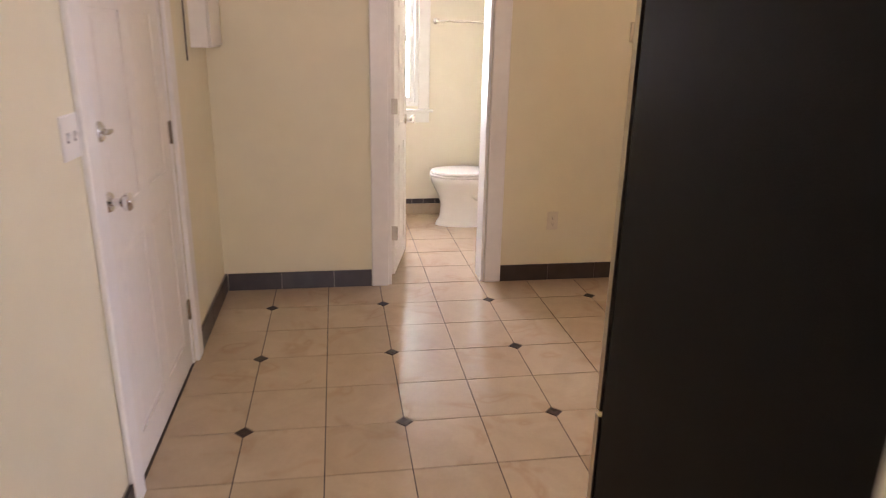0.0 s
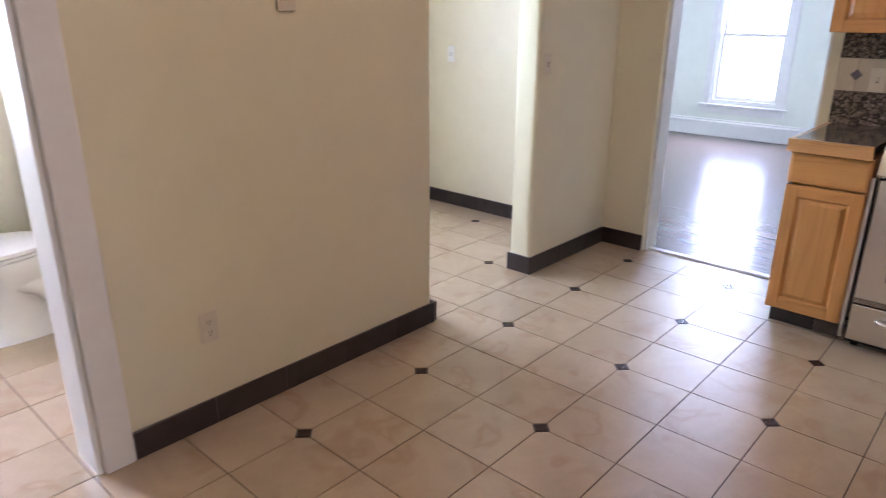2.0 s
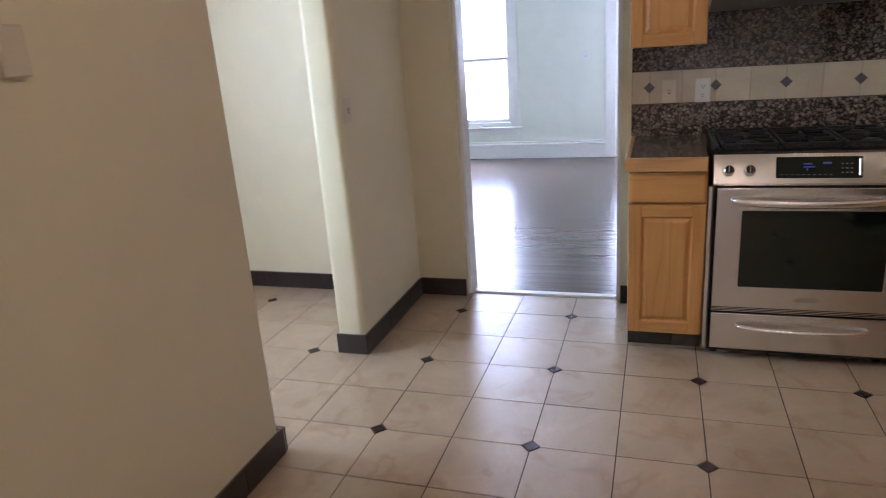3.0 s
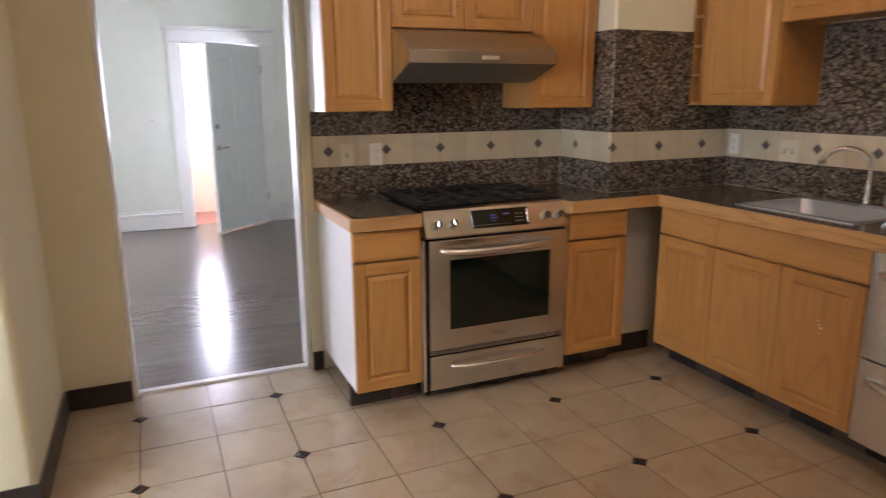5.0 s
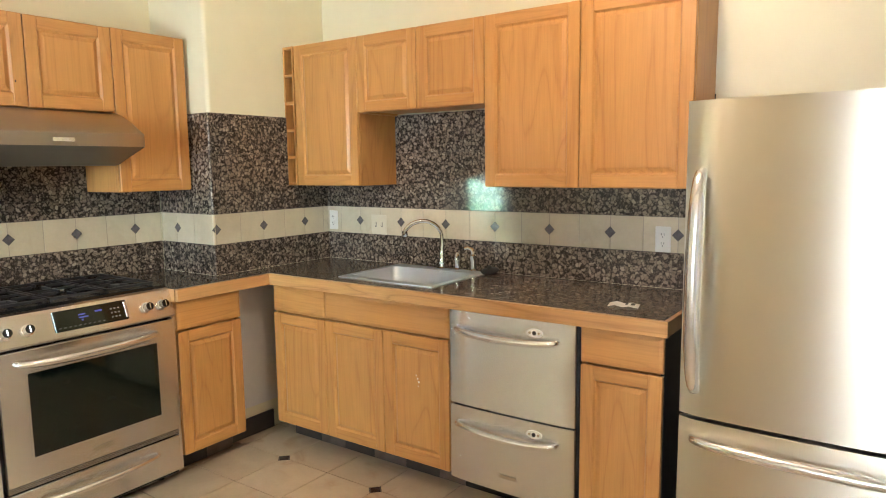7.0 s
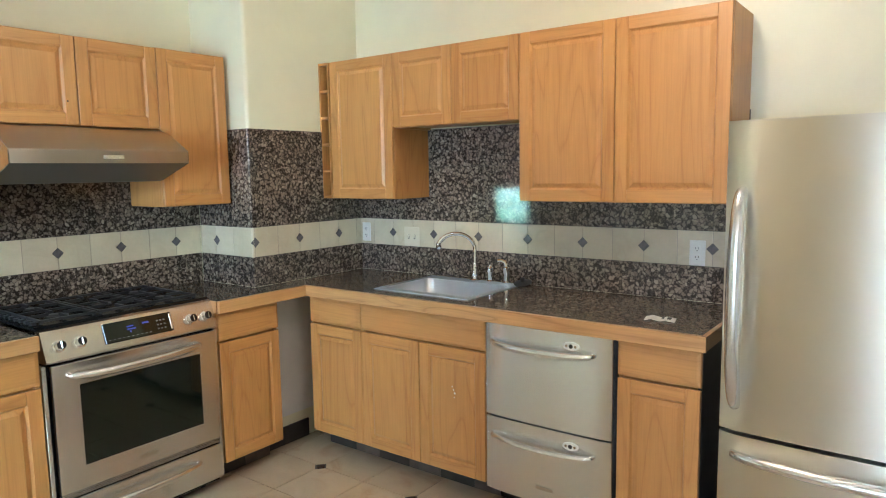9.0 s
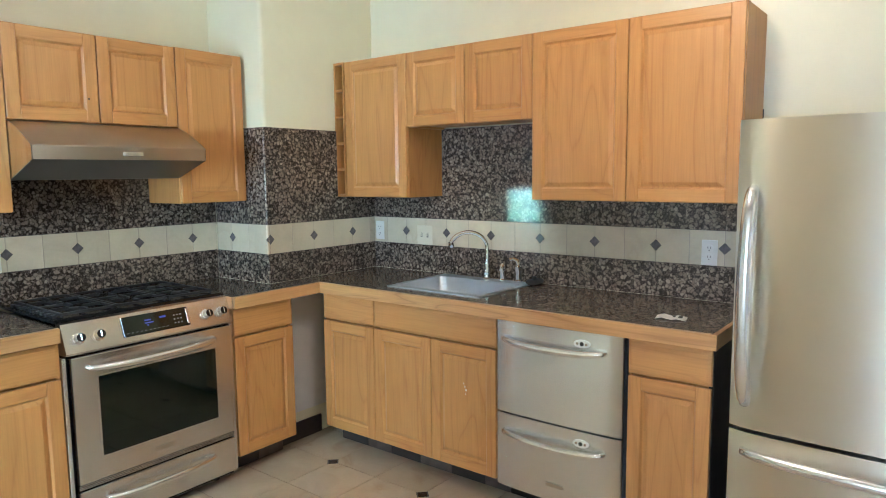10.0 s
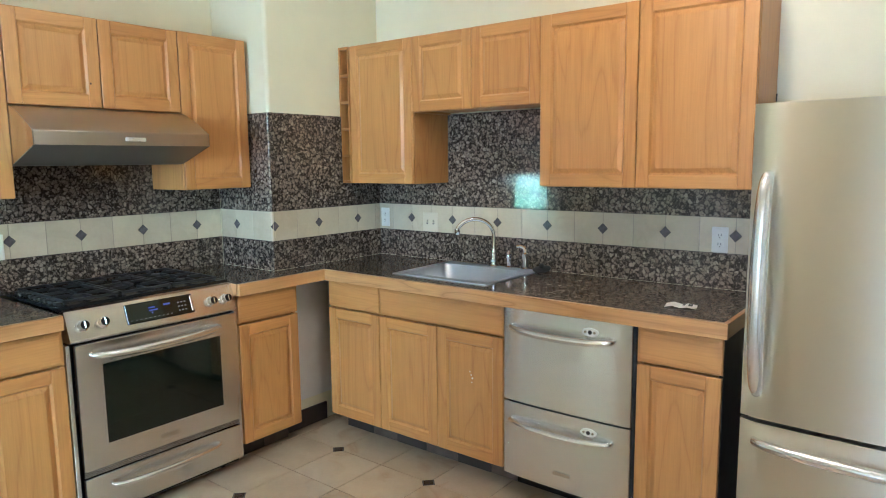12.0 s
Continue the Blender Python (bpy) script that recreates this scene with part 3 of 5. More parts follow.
structure("backdrop_garden", boxed(-4, 2.2, 9.9, 10, -0.25, 4.5), FOLIAGE, "sunlit green garden outside the bathroom", "trees")


# ---- doors ----
def panel_door(name, label, m, w, h, mat, rows, knob="right", hinge="left", extra=None, kind="structure", category="door"):
    """A moulded panel door: local x from the hinge side or latch side across, y thickness into the wall, z up. rows: (z0, z1) of the panel rows, two columns."""
    d = tagged(new(name), label, category, kind=kind)
    d.matrix_world = m
    bm = bmesh.new()
    t = 0.035
    xs = [(0.11, w / 2 - 0.05), (w / 2 + 0.05, w - 0.11)]
    box(bm, 0, w, 0.006, t - 0.006, 0.008, h)
    for side, (ya, yb) in enumerate(((0.0, 0.006), (t - 0.006, t))):
        for x0, x1 in ((0, 0.11), (w / 2 - 0.05, w / 2 + 0.05), (w - 0.11, w)):
            box(bm, x0, x1, ya, yb, 0.008, h)
        zs = [0.008] + [z for r in rows for z in r] + [h]
        for z0, z1 in zip(zs[::2], zs[1::2]):
            for x0, x1 in xs:
                box(bm, x0, x1, ya, yb, z0, z1)
    leaf = part("leaf", bm, mat, d)
    for side in (0, 1):
        for z0, z1 in rows:
            for x0, x1 in xs:
                i = 0.035
                y_out, y_in = (0.001, 0.0058) if side == 0 else (t - 0.001, t - 0.0058)
                pm = bmesh.new()
                a = [pm.verts.new((x, y_in, z)) for x, z in [(x0 + 0.015, z0 + 0.015), (x1 - 0.015, z0 + 0.015), (x1 - 0.015, z1 - 0.015), (x0 + 0.015, z1 - 0.015)]]
                b = [pm.verts.new((x, y_out, z)) for x, z in [(x0 + i, z0 + i), (x1 - i, z0 + i), (x1 - i, z1 - i), (x0 + i, z1 - i)]]
                for k in range(4):
                    pm.faces.new((a[k], a[(k + 1) % 4], b[(k + 1) % 4], b[k]))
                pm.faces.new(b)
                pm.faces.new(a[::-1])
                part("moulded_panel", pm, mat, leaf)
    return d


def knob_set(parent, x, z, y_front, both=True, t=0.035):
    bm = bmesh.new()
    lathe(bm, [(0.033, 0.0), (0.033, -0.006), (0.028, -0.012), (0.012, -0.014), (0.011, -0.035), (0.018, -0.04), (0.028, -0.05), (0.028, -0.062), (0.02, -0.07), (0.006, -0.072)], (x, y_front, z), "y")
    part("door_knob", bm, CHROME, parent, "polished metal knob", smooth=True)
    if both:
        bm = bmesh.new()
        lathe(bm, [(0.033, 0.0), (0.033, 0.006), (0.028, 0.012), (0.012, 0.014), (0.011, 0.035), (0.018, 0.04), (0.028, 0.05), (0.028, 0.062), (0.02, 0.07), (0.006, 0.072)], (x, y_front + t, z), "y")
        part("door_knob", bm, CHROME, parent, "polished metal knob", smooth=True)


def hinge(parent, x, y, z):
    bm = bmesh.new()
    box(bm, x - 0.02, x + 0.02, y - 0.003, y + 0.003, z - 0.045, z + 0.045, 0.001)
    tube(bm, [(x, y - 0.004, z - 0.048), (x, y - 0.004, z + 0.048)], 0.006, 8)
    part("hinge", bm, NICKEL, parent)


SIX = [(0.14, 0.80), (0.92, 1.52), (1.62, 1.88)]
entry = panel_door("door_entry", "closed white six-panel entry door", pose(WEST - 0.008, 1.802, 0.0, 0, 0, 90), 0.895, 2.02, DOORPAINT, SIX)
# the door faces the kitchen (+x): the matrix turns local -y to +x
knob_set(entry, 0.065, 0.965, 0.0, both=False)
bolt = bmesh.new()
lathe(bolt, [(0.03, 0.0), (0.03, -0.008), (0.022, -0.014), (0.010, -0.016), (0.010, -0.02)], (0.065, 0, 1.175), "y")
box(bolt, 0.045, 0.085, -0.036, -0.02, 1.168, 1.182, 0.003)
part("deadbolt", bolt, NICKEL, entry, "metal thumb-turn deadbolt", smooth=True)
for z in (0.27, 1.06, 1.8):
    hinge(entry, 0.895, -0.004, z)

bath_door = panel_door("door_bath", "open white six-panel bathroom door", pose(0.296, NORTH + WT + 0.015, 0.0, 0, 0, 77), 0.555, 2.0, DOORPAINT, SIX)
knob_set(bath_door, 0.50, 0.93, 0.0)
for z in (0.28, 1.06, 1.8):
    bm = boxed(-0.012, 0.001, -0.02, 0.02, z - 0.045, z + 0.045, 0.001)
    part("hinge", bm, NICKEL, bath_door)
porch_door = panel_door("door_porch", "open pale grey panelled door to the porch", pose(BLUE_E + 0.0, 1.95, 0.0, 0, 0, 131), 0.81, 2.0, GREYDOOR, [(0.14, 0.86), (1.04, 1.52), (1.62, 1.86)])
bm = bmesh.new()
tube(bm, [(0.745, 0.035, 0.92), (0.745, 0.085, 0.92), (0.645, 0.09, 0.92)], 0.01, 8)
lathe(bm, [(0.028, 0), (0.028, 0.01), (0.02, 0.014)], (0.745, 0.035, 0.92), "y")
lathe(bm, [(0.028, 0), (0.028, 0.01), (0.02, 0.014)], (0.745, 0.035, 1.14), "y")
part("door_handle", bm, NICKEL, porch_door, "metal lever handle and bolt", smooth=True)
for z in (0.3, 1.75):
    bm = boxed(-0.02, 0.001, 0.03, 0.045, z - 0.05, z + 0.05, 0.001)
    part("hinge", bm, NICKEL, porch_door)

# white panel added over the cream chase; its colour imitates daylight in the gap
wall("chase_daylight_panel", WHITELAM, "white panel added below the counter in place of daylight on the wall", [(CHASE_X - 0.004, CHASE_X, SOUTH, CHASE_Y, 0.16, 0.86), (CHASE_X - 0.004, EAST, CHASE_Y, CHASE_Y + 0.004, 0.16, 0.86)])
# ---- kitchen cabinets ----
def sink_wall(x, depth=0.305, z=0.0):
    """Local x runs to the right seen from the room, y into the wall, z up; y = 0 is the cabinet's body front."""
    return pose(x, SOUTH + depth, z, 0, 0, 180)


def range_wall(y, depth=0.305, z=0.0):
    return pose(EAST - depth, y, z, 0, 0, -90)


def cabinet_door(parent, x0, x1, z0, z1, t=0.02, f=0.054, label=""):
    """A raised-panel door with stiles, rails and a bevelled field."""
    g = 0.0024
    x0, x1, z0, z1 = x0 + g, x1 - g, z0 + g, z1 - g
    d = part("door", boxed(x0, x0 + f, -t, -0.001, z0, z1, 0.0025), OAK, parent, label)
    part("stile", boxed(x1 - f, x1, -t, -0.001, z0, z1, 0.0025), OAK, d)
    part("rail", boxed(x0 + f, x1 - f, -t, -0.001, z1 - f, z1, 0.0025), OAK_H, d)
    part("rail", boxed(x0 + f, x1 - f, -t, -0.001, z0, z0 + f, 0.0025), OAK_H, d)
    bm = bmesh.new()
    rings = []
    for i, y in ((0.0, -t + 0.003), (0.006, -t + 0.010), (0.010, -t + 0.010), (0.027, -t + 0.002), (0.030, -t + 0.002)):
        rings.append([bm.verts.new(p) for p in ((x0 + f + i, y, z0 + f + i), (x1 - f - i, y, z0 + f + i), (x1 - f - i, y, z1 - f - i), (x0 + f + i, y, z1 - f - i))])
    for a, b in zip(rings, rings[1:]):
        for k in range(4):
            bm.faces.new((a[k], a[(k + 1) % 4], b[(k + 1) % 4], b[k]))
    bm.faces.new(rings[-1])
    back = [bm.verts.new((v.co.x, -0.002, v.co.z)) for v in rings[0]]
    bm.faces.new(back[::-1])
    for k in range(4):
        bm.faces.new((back[k], back[(k + 1) % 4], rings[0][(k + 1) % 4], rings[0][k]))
    part("raised_panel", bm, OAK, d)
    return d


def drawer_front(parent, x0, x1, z0, z1, t=0.02, label=""):
    g = 0.0015
    x0, x1, z0, z1 = x0 + g, x1 - g, z0 + g, z1 - g
    bm = bmesh.new()
    rings = []
    for i, y in ((0.0, -0.001), (0.0, -t + 0.007), (0.004, -t + 0.003), (0.016, -t), (0.018, -t)):
        rings.append([bm.verts.new(p) for p in ((x0 + i, y, z0 + i), (x1 - i, y, z0 + i), (x1 - i, y, z1 - i), (x0 + i, y, z1 - i))])
    for a, b in zip(rings, rings[1:]):
        for k in range(4):
            bm.faces.new((a[k], a[(k + 1) % 4], b[(k + 1) % 4], b[k]))
    bm.faces.new(rings[-1])
    bm.faces.new(rings[0][::-1])
    return part("drawer_front", bm, OAK_H, parent, label)


def carcass(parent, w, d, z0, z1, sides=(OAK, OAK), bottom_in=0.012, body_top=None):
    """A cabinet's box: two sides, top, back, a bottom set up a little, and a face frame."""
    t = 0.016
    body = part("body", boxed(t, w - t, 0.02, d, z0 + bottom_in, body_top or z1 - 0.002), OAK_H, parent)
    part("side", boxed(0, t, 0.0, d, z0, z1, 0.001), sides[0], body, "white laminate side" if sides[0] == WHITELAM else "black end panel" if sides[0] == DARKPANEL else "")
    part("side", boxed(w - t, w, 0.0, d, z0, z1, 0.001), sides[1], body, "white laminate side" if sides[1] == WHITELAM else "black end panel" if sides[1] == DARKPANEL else "")
    part("bottom_rail", boxed(t, w - t, 0.0, 0.02, z0, z0 + 0.035), OAK_H, body)
    part("top_rail", boxed(t, w - t, 0.0, 0.02, z1 - 0.035, z1), OAK_H, body)
    return body


def wall_cabinet(m, w, z0, z1, doors, label, depth=0.303, sides=(OAK, OAK)):
    c = thing("wall_cabinet", label, "kitchen cabinet", m, "oak wall cabinets")
    carcass(c, w, depth, z0, z1, sides)
    for k in range(doors):
        cabinet_door(c, w * k / doors, w * (k + 1) / doors, z0, z1)
    return c


U0, U1, SHORT = 1.385, 2.158, 1.765
wall_cabinet(sink_wall(3.57), 0.465, U0, U1, 1, "honey-oak wall cabinet with a raised-panel door beside a narrow rack")
wall_cabinet(sink_wall(3.105), 0.778, SHORT, U1, 2, "short two-door honey-oak wall cabinet over the sink")
wall_cabinet(sink_wall(2.327), 0.932, U0, U1, 2, "wide two-door honey-oak wall cabinet beside the refrigerator")
wall_cabinet(range_wall(2.42), 0.33, U0 - 0.012, U1 - 0.015, 1, "narrow honey-oak wall cabinet with a white side by the doorway", sides=(WHITELAM, OAK))
hoodcab = wall_cabinet(range_wall(2.09), 0.755, SHORT - 0.01, U1 - 0.015, 2, "short two-door honey-oak wall cabinet over the range hood")
wall_cabinet(range_wall(1.335), 0.385, U0 - 0.008, U1 - 0.012, 1, "narrow honey-oak wall cabinet beside the boxed-out corner")

part("chip", lathe(bmesh.new(), [(0.005, -0.0205), (0.003, -0.0190)], (0.332, 0, 1.859), "y", 8, sx=0.7), SLOT, hoodcab, "small dark nick in the door")

rack = thing("wine_rack", "narrow honey-oak open rack with five cubby shelves on the wall", "rack", sink_wall(CHASE_X - 0.001))
body = part("body", boxed(0.0005, 0.011, -0.02, 0.303, U0, U1, 0.001), OAK, rack)
part("side", boxed(0.071, 0.078, -0.02, 0.303, U0, U1, 0.001), OAK, body)
part("back", boxed(0.011, 0.071, 0.25, 0.303, U0, U1), OAK, body)
for k in range(6):
    z = U0 + (U1 - U0 - 0.014) * k / 5
    part("shelf", boxed(0.011, 0.071, -0.018, 0.25, z, z + 0.014, 0.001), OAK_H, rack)


def base_cabinet(m, w, label, doors=1, false_front=False, depth=0.613, sides=(OAK, OAK), body_top=None):
    c = thing("base_cabinet", label, "kitchen cabinet", m, "oak base cabinets")
    carcass(c, w, depth, 0.115, 0.872, sides, body_top=body_top)
    drawer_front(c, 0, w, 0.728, 0.868)
    for k in range(doors):
        cabinet_door(c, w * k / doors, w * (k + 1) / doors, 0.113, 0.722)
    kick = part("toe_kick", boxed(0, w, 0.112, 0.125, 0.0, 0.115), RUBBER, c, "dark tiled toe kick")
    x, n = 0.0, 0
    while x < w - 0.01:
        e = min(w, x + 0.205)
        part("tile", boxed(x + 0.001, e - 0.001, 0.102, 0.1115, 0.001, 0.108, 0.001), KICKTILE if (n + int(w * 100)) % 2 else BASETILE, kick)
        x, n = e, n + 1
    return c


base_cabinet(sink_wall(3.465, 0.615), 0.38, "narrow honey-oak base cabinet with one drawer and door in the corner")
sinkcab = base_cabinet(sink_wall(3.085, 0.615), 0.76, "two-door honey-oak sink cabinet with a false drawer front and chipped finish", 2, body_top=0.735)
base_cabinet(sink_wall(1.71, 0.615), 0.32, "honey-oak base cabinet with a black end panel beside the refrigerator", sides=(OAK, DARKPANEL))
base_cabinet(range_wall(2.405, 0.613), 0.325, "narrow honey-oak base cabinet with a white side by the doorway", sides=(WHITELAM, OAK))
base_cabinet(range_wall(1.283, 0.613), 0.365, "narrow honey-oak base cabinet between range and corner")
for x, z, r in ((0.585, 0.52, 0.004), (0.592, 0.505, 0.0055), (0.578, 0.535, 0.003), (0.588, 0.485, 0.003)):
    part("chip", lathe(bmesh.new(), [(r, -0.0205), (r * 0.8, -0.0188)], (x, 0, z), "y", 8), PAPER, sinkcab, "small pale chip in the door finish")

# ---- countertop ----
ctr = thing("countertop", "L-shaped polished brown granite countertop with a maple front edge", "countertop", pose(0, 0, 0))
FX, FY, Z0 = 3.478, 0.730, 0.895
SX0, SX1, SY0, SY1 = 2.492, 3.048, 0.185, 0.602       # sink opening
for a in ((FX, EAST - 0.001, CHASE_Y + 0.012, 1.292), (FX, CHASE_X - 0.012, FY, CHASE_Y + 0.012), (SX1, CHASE_X - 0.012, SOUTH + 0.012, FY),
          (1.392, SX0, SOUTH + 0.012, FY), (SX0, SX1, SOUTH + 0.012, SY0), (SX0, SX1, SY1, FY)):
    part("granite_slab", boxed(a[0], a[1], a[2], a[3], Z0, COUNTER, 0.0008), COUNTERSTONE, ctr, "polished brown granite")
part("end_cap", boxed(FX, FX + 0.06, 1.2925, 1.2955, 0.873, COUNTER + 0.001), EDGE_X, ctr, "maple edge strip")
part("front_edge", prism(bmesh.new(), [(1.372, FY + 0.001), (FX - 0.002, FY + 0.001), (FX - 0.022, FY + 0.021), (1.372, FY + 0.021)], 2, 0.873, COUNTER + 0.001), EDGE_X, ctr, "maple edge strip")
part("front_edge", prism(bmesh.new(), [(FX - 0.002, FY + 0.001), (FX - 0.002, 1.292), (FX - 0.022, 1.292), (FX - 0.022, FY + 0.021)], 2, 0.873, COUNTER + 0.001), EDGE_Y, ctr, "maple edge strip")
part("end_edge", boxed(1.372, 1.391, SOUTH + 0.012, FY, 0.873, COUNTER + 0.001, 0.002), EDGE_Y, ctr, "maple edge strip")

ctr2 = thing("countertop", "short brown granite countertop with a maple edge beside the range", "countertop", pose(0, 0, 0))
part("granite_top", boxed(FX, EAST - 0.001, 2.085, 2.398, Z0, COUNTER), COUNTERSTONE, ctr2, "polished brown granite")
part("front_edge", boxed(FX - 0.021, FX - 0.001, 2.085, 2.419, 0.873, COUNTER + 0.001, 0.002), EDGE_Y, ctr2, "maple edge strip")
part("end_edge", boxed(FX, EAST - 0.001, 2.399, 2.419, 0.873, COUNTER + 0.001, 0.002), EDGE_X, ctr2, "maple edge strip")

# ---- sink ----
sink = thing("sink", "stainless steel drop-in single bowl sink", "sink", pose(0, 0, 0))
rim = bmesh.new()
RX0, RX1, RY0, RY1 = 2.475, 3.065, 0.135, 0.635
for a in ((RX0, SX0 + 0.012, RY0, RY1), (SX1 - 0.012, RX1, RY0, RY1), (SX0 + 0.012, SX1 - 0.012, SY1 - 0.012, RY1), (SX0 + 0.012, SX1 - 0.012, RY0, SY0 + 0.03)):
    box(rim, a[0], a[1], a[2], a[3], COUNTER, COUNTER + 0.005)
part("rim", rim, SINKSTEEL_DAYLIT, sink)
bowl = bmesh.new()


def ring_at(bm, x0, x1, y0, y1, z, r, n=5):
    out = []
    for cx, cy, a0 in ((x1 - r, y1 - r, 0), (x0 + r, y1 - r, 90), (x0 + r, y0 + r, 180), (x1 - r, y0 + r, 270)):
        for k in range(n + 1):
            a = radians(a0 + 90 * k / n)
            out.append(bm.verts.new((cx + r * math.cos(a), cy + r * math.sin(a), z)))
    return out


bx = (SX0 + 0.014, SX1 - 0.014, SY0 + 0.032, SY1 - 0.009)
rings = [ring_at(bowl, bx[0] - 0.004, bx[1] + 0.004, bx[2] - 0.004, bx[3] + 0.004, COUNTER + 0.004, 0.05)]
for inset, z, r in ((0.0, COUNTER - 0.005, 0.05), (0.008, COUNTER - 0.12, 0.06), (0.02, COUNTER - 0.155, 0.06), (0.05, COUNTER - 0.17, 0.06)):
    rings.append(ring_at(bowl, bx[0] + inset, bx[1] - inset, bx[2] + inset, bx[3] - inset, z, r))
for a, b in zip(rings, rings[1:]):
    for k in range(len(a)):
        bowl.faces.new((a[k], a[(k + 1) % len(a)], b[(k + 1) % len(a)], b[k]))
bowl.faces.new(rings[-1])
part("bowl", bowl, SINKSTEEL_DAYLIT, sink, smooth=True)
part("drain", lathe(bmesh.new(), [(0.045, COUNTER - 0.1695), (0.045, COUNTER - 0.166), (0.03, COUNTER - 0.168), (0.01, COUNTER - 0.168)], (2.77, 0.40, 0)), CHROME, sink, smooth=True)

faucet = thing("faucet", "chrome gooseneck faucet behind the sink", "faucet", pose(2.75, 0.16, COUNTER + 0.005))
part("base", lathe(bmesh.new(), [(0.03, 0), (0.03, 0.006), (0.022, 0.012), (0.018, 0.03), (0.021, 0.045), (0.016, 0.06), (0.019, 0.075), (0.014, 0.1)]), CHROME, faucet, smooth=True)
neck = [(0, 0, 0.09), (0, 0, 0.17)] + [(0.155 * 0.5 * (1 - math.cos(a)), 0.07 * (1 - math.cos(a)), 0.17 + 0.09 * math.sin(a)) for a in np.linspace(0.15, math.pi * 0.86, 16)]
part("spout", tube(bmesh.new(), neck, 0.0112, 12), CHROME, faucet, smooth=True)
part("aerator", lathe(bmesh.new(), [(0.012, -0.03), (0.015, -0.025), (0.015, 0.0)], neck[-1]), CHROME, faucet, smooth=True)
disp = thing("soap_dispenser", "small chrome soap dispenser beside the faucet", "soap dispenser", pose(2.652, 0.16, COUNTER + 0.005))
part("base", lathe(bmesh.new(), [(0.02, 0), (0.02, 0.006), (0.014, 0.012), (0.014, 0.05), (0.019, 0.055), (0.019, 0.08), (0.01, 0.09), (0.007, 0.095)]), CHROME, disp, smooth=True)
lever = part("side_lever", lathe(bmesh.new(), [(0.026, 0), (0.026, 0.008), (0.018, 0.014), (0.016, 0.05), (0.02, 0.06), (0.02, 0.085), (0.008, 0.095)]), CHROME, faucet, "chrome single lever", smooth=True)
lever.location = (-0.20, 0.0, 0.0)
part("lever_arm", tube(bmesh.new(), [(0, 0, 0.08), (0.0, 0.0, 0.10), (0.008, 0.006, 0.118), (0.025, 0.016, 0.126), (0.042, 0.024, 0.122)], 0.008, 8, [0.013, 0.012, 0.010, 0.008, 0.007]), CHROME, lever, smooth=True)
plug = thing("sink_stopper", "black rubber sink stopper and strainer on the counter", "sink stopper", pose(2.455, 0.155, COUNTER + 0.012, -14, 0, 0))
part("disc", lathe(bmesh.new(), [(0.045, 0.0), (0.048, 0.006), (0.03, 0.012), (0.012, 0.016), (0.012, 0.03), (0.006, 0.034)]), RUBBER, plug, smooth=True)
paper = thing("leaflet", "folded white paper leaflet with dark print on the countertop", "paper", pose(1.60, 0.56, COUNTER + 0.0012, 0, 0, 12) @ Matrix.Diagonal((0.78, 0.78, 1, 1)))
part("sheet", prism(bmesh.new(), [(-0.075, 0.001), (-0.03, 0.006), (0.0, 0.002), (0.04, 0.009), (0.075, 0.002), (0.075, 0.001), (0.04, 0.008), (0.0, 0.001), (-0.03, 0.005), (-0.075, 0.0)], 1, -0.05, 0.05), PAPER, paper)
for x0, x1, y0, y1 in ((-0.055, -0.035, -0.03, 0.02), (-0.02, -0.008, -0.035, 0.01)):
    part("print_bar", boxed(x0, x1, y0, y1, 0.0062, 0.0070), INK, paper)


# ---- plates ----
def plate(m, label, kind="outlet", w=0.07, h=0.115, mat=WHITEPLASTIC, gangs=1, name="wall_outlet"):
    """A cover plate; local x across, y into the wall, z up, centred."""
    p = thing(name, label, "wall outlet" if kind == "outlet" else "light switch", m)
    part("cover", boxed(-w / 2, w / 2, -0.006, 0.0, -h / 2, h / 2, 0.003), mat, p)
    for g in range(gangs):
        cx = (g - (gangs - 1) / 2) * 0.046
        if kind == "outlet":
            for dz in (-0.02, 0.02):
                s = part("socket", lathe(bmesh.new(), [(0.017, -0.0055), (0.017, -0.0085), (0.015, -0.009)], (cx, 0, dz), "y", 16), mat, p)
                slots = bmesh.new()
                for dx in (-0.006, 0.006):
                    box(slots, cx + dx - 0.0012, cx + dx + 0.0012, -0.0096, -0.009, dz - 0.002, dz + 0.007)
                lathe(slots, [(0.0025, -0.0096), (0.0025, -0.009)], (cx, 0, dz - 0.009), "y", 8)
                part("slots", slots, SLOT, s)
        elif kind == "switch":
            # grey strip put in for the shade inside the toggle slot
            part("slot", boxed(cx - 0.006, cx + 0.006, -0.0068, -0.006, -0.013, 0.013), KEY_SLOT_GREY, p)
            part("toggle", prism(bmesh.new(), [(-0.006, -0.008), (-0.018, 0.010), (-0.012, 0.014), (-0.006, 0.008)], 0, cx - 0.004, cx + 0.004), mat, p)
    return p


plate(pose(1.590, SOUTH + 0.012, 1.15, 0, 0, 180), "white double wall outlet in the tile band by the refrigerator")
plate(pose(3.600, SOUTH + 0.012, 1.165, 0, 0, 180), "white double wall outlet in the corner of the tile band")
plate(pose(3.237, SOUTH + 0.012, 1.150, 0, 0, 180), "cream double light switch in the tile band", "switch", w=0.116, gangs=2, mat=IVORY, name="light_switch")
plate(pose(EAST - 0.012, 2.084, 1.148, 0, 0, -90), "white double wall outlet in the tile band by the range")
plate(pose(EAST - 0.012, 2.240, 1.150, 0, 0, -90), "ivory single light switch in the tile band", "switch", mat=IVORY, name="light_switch")
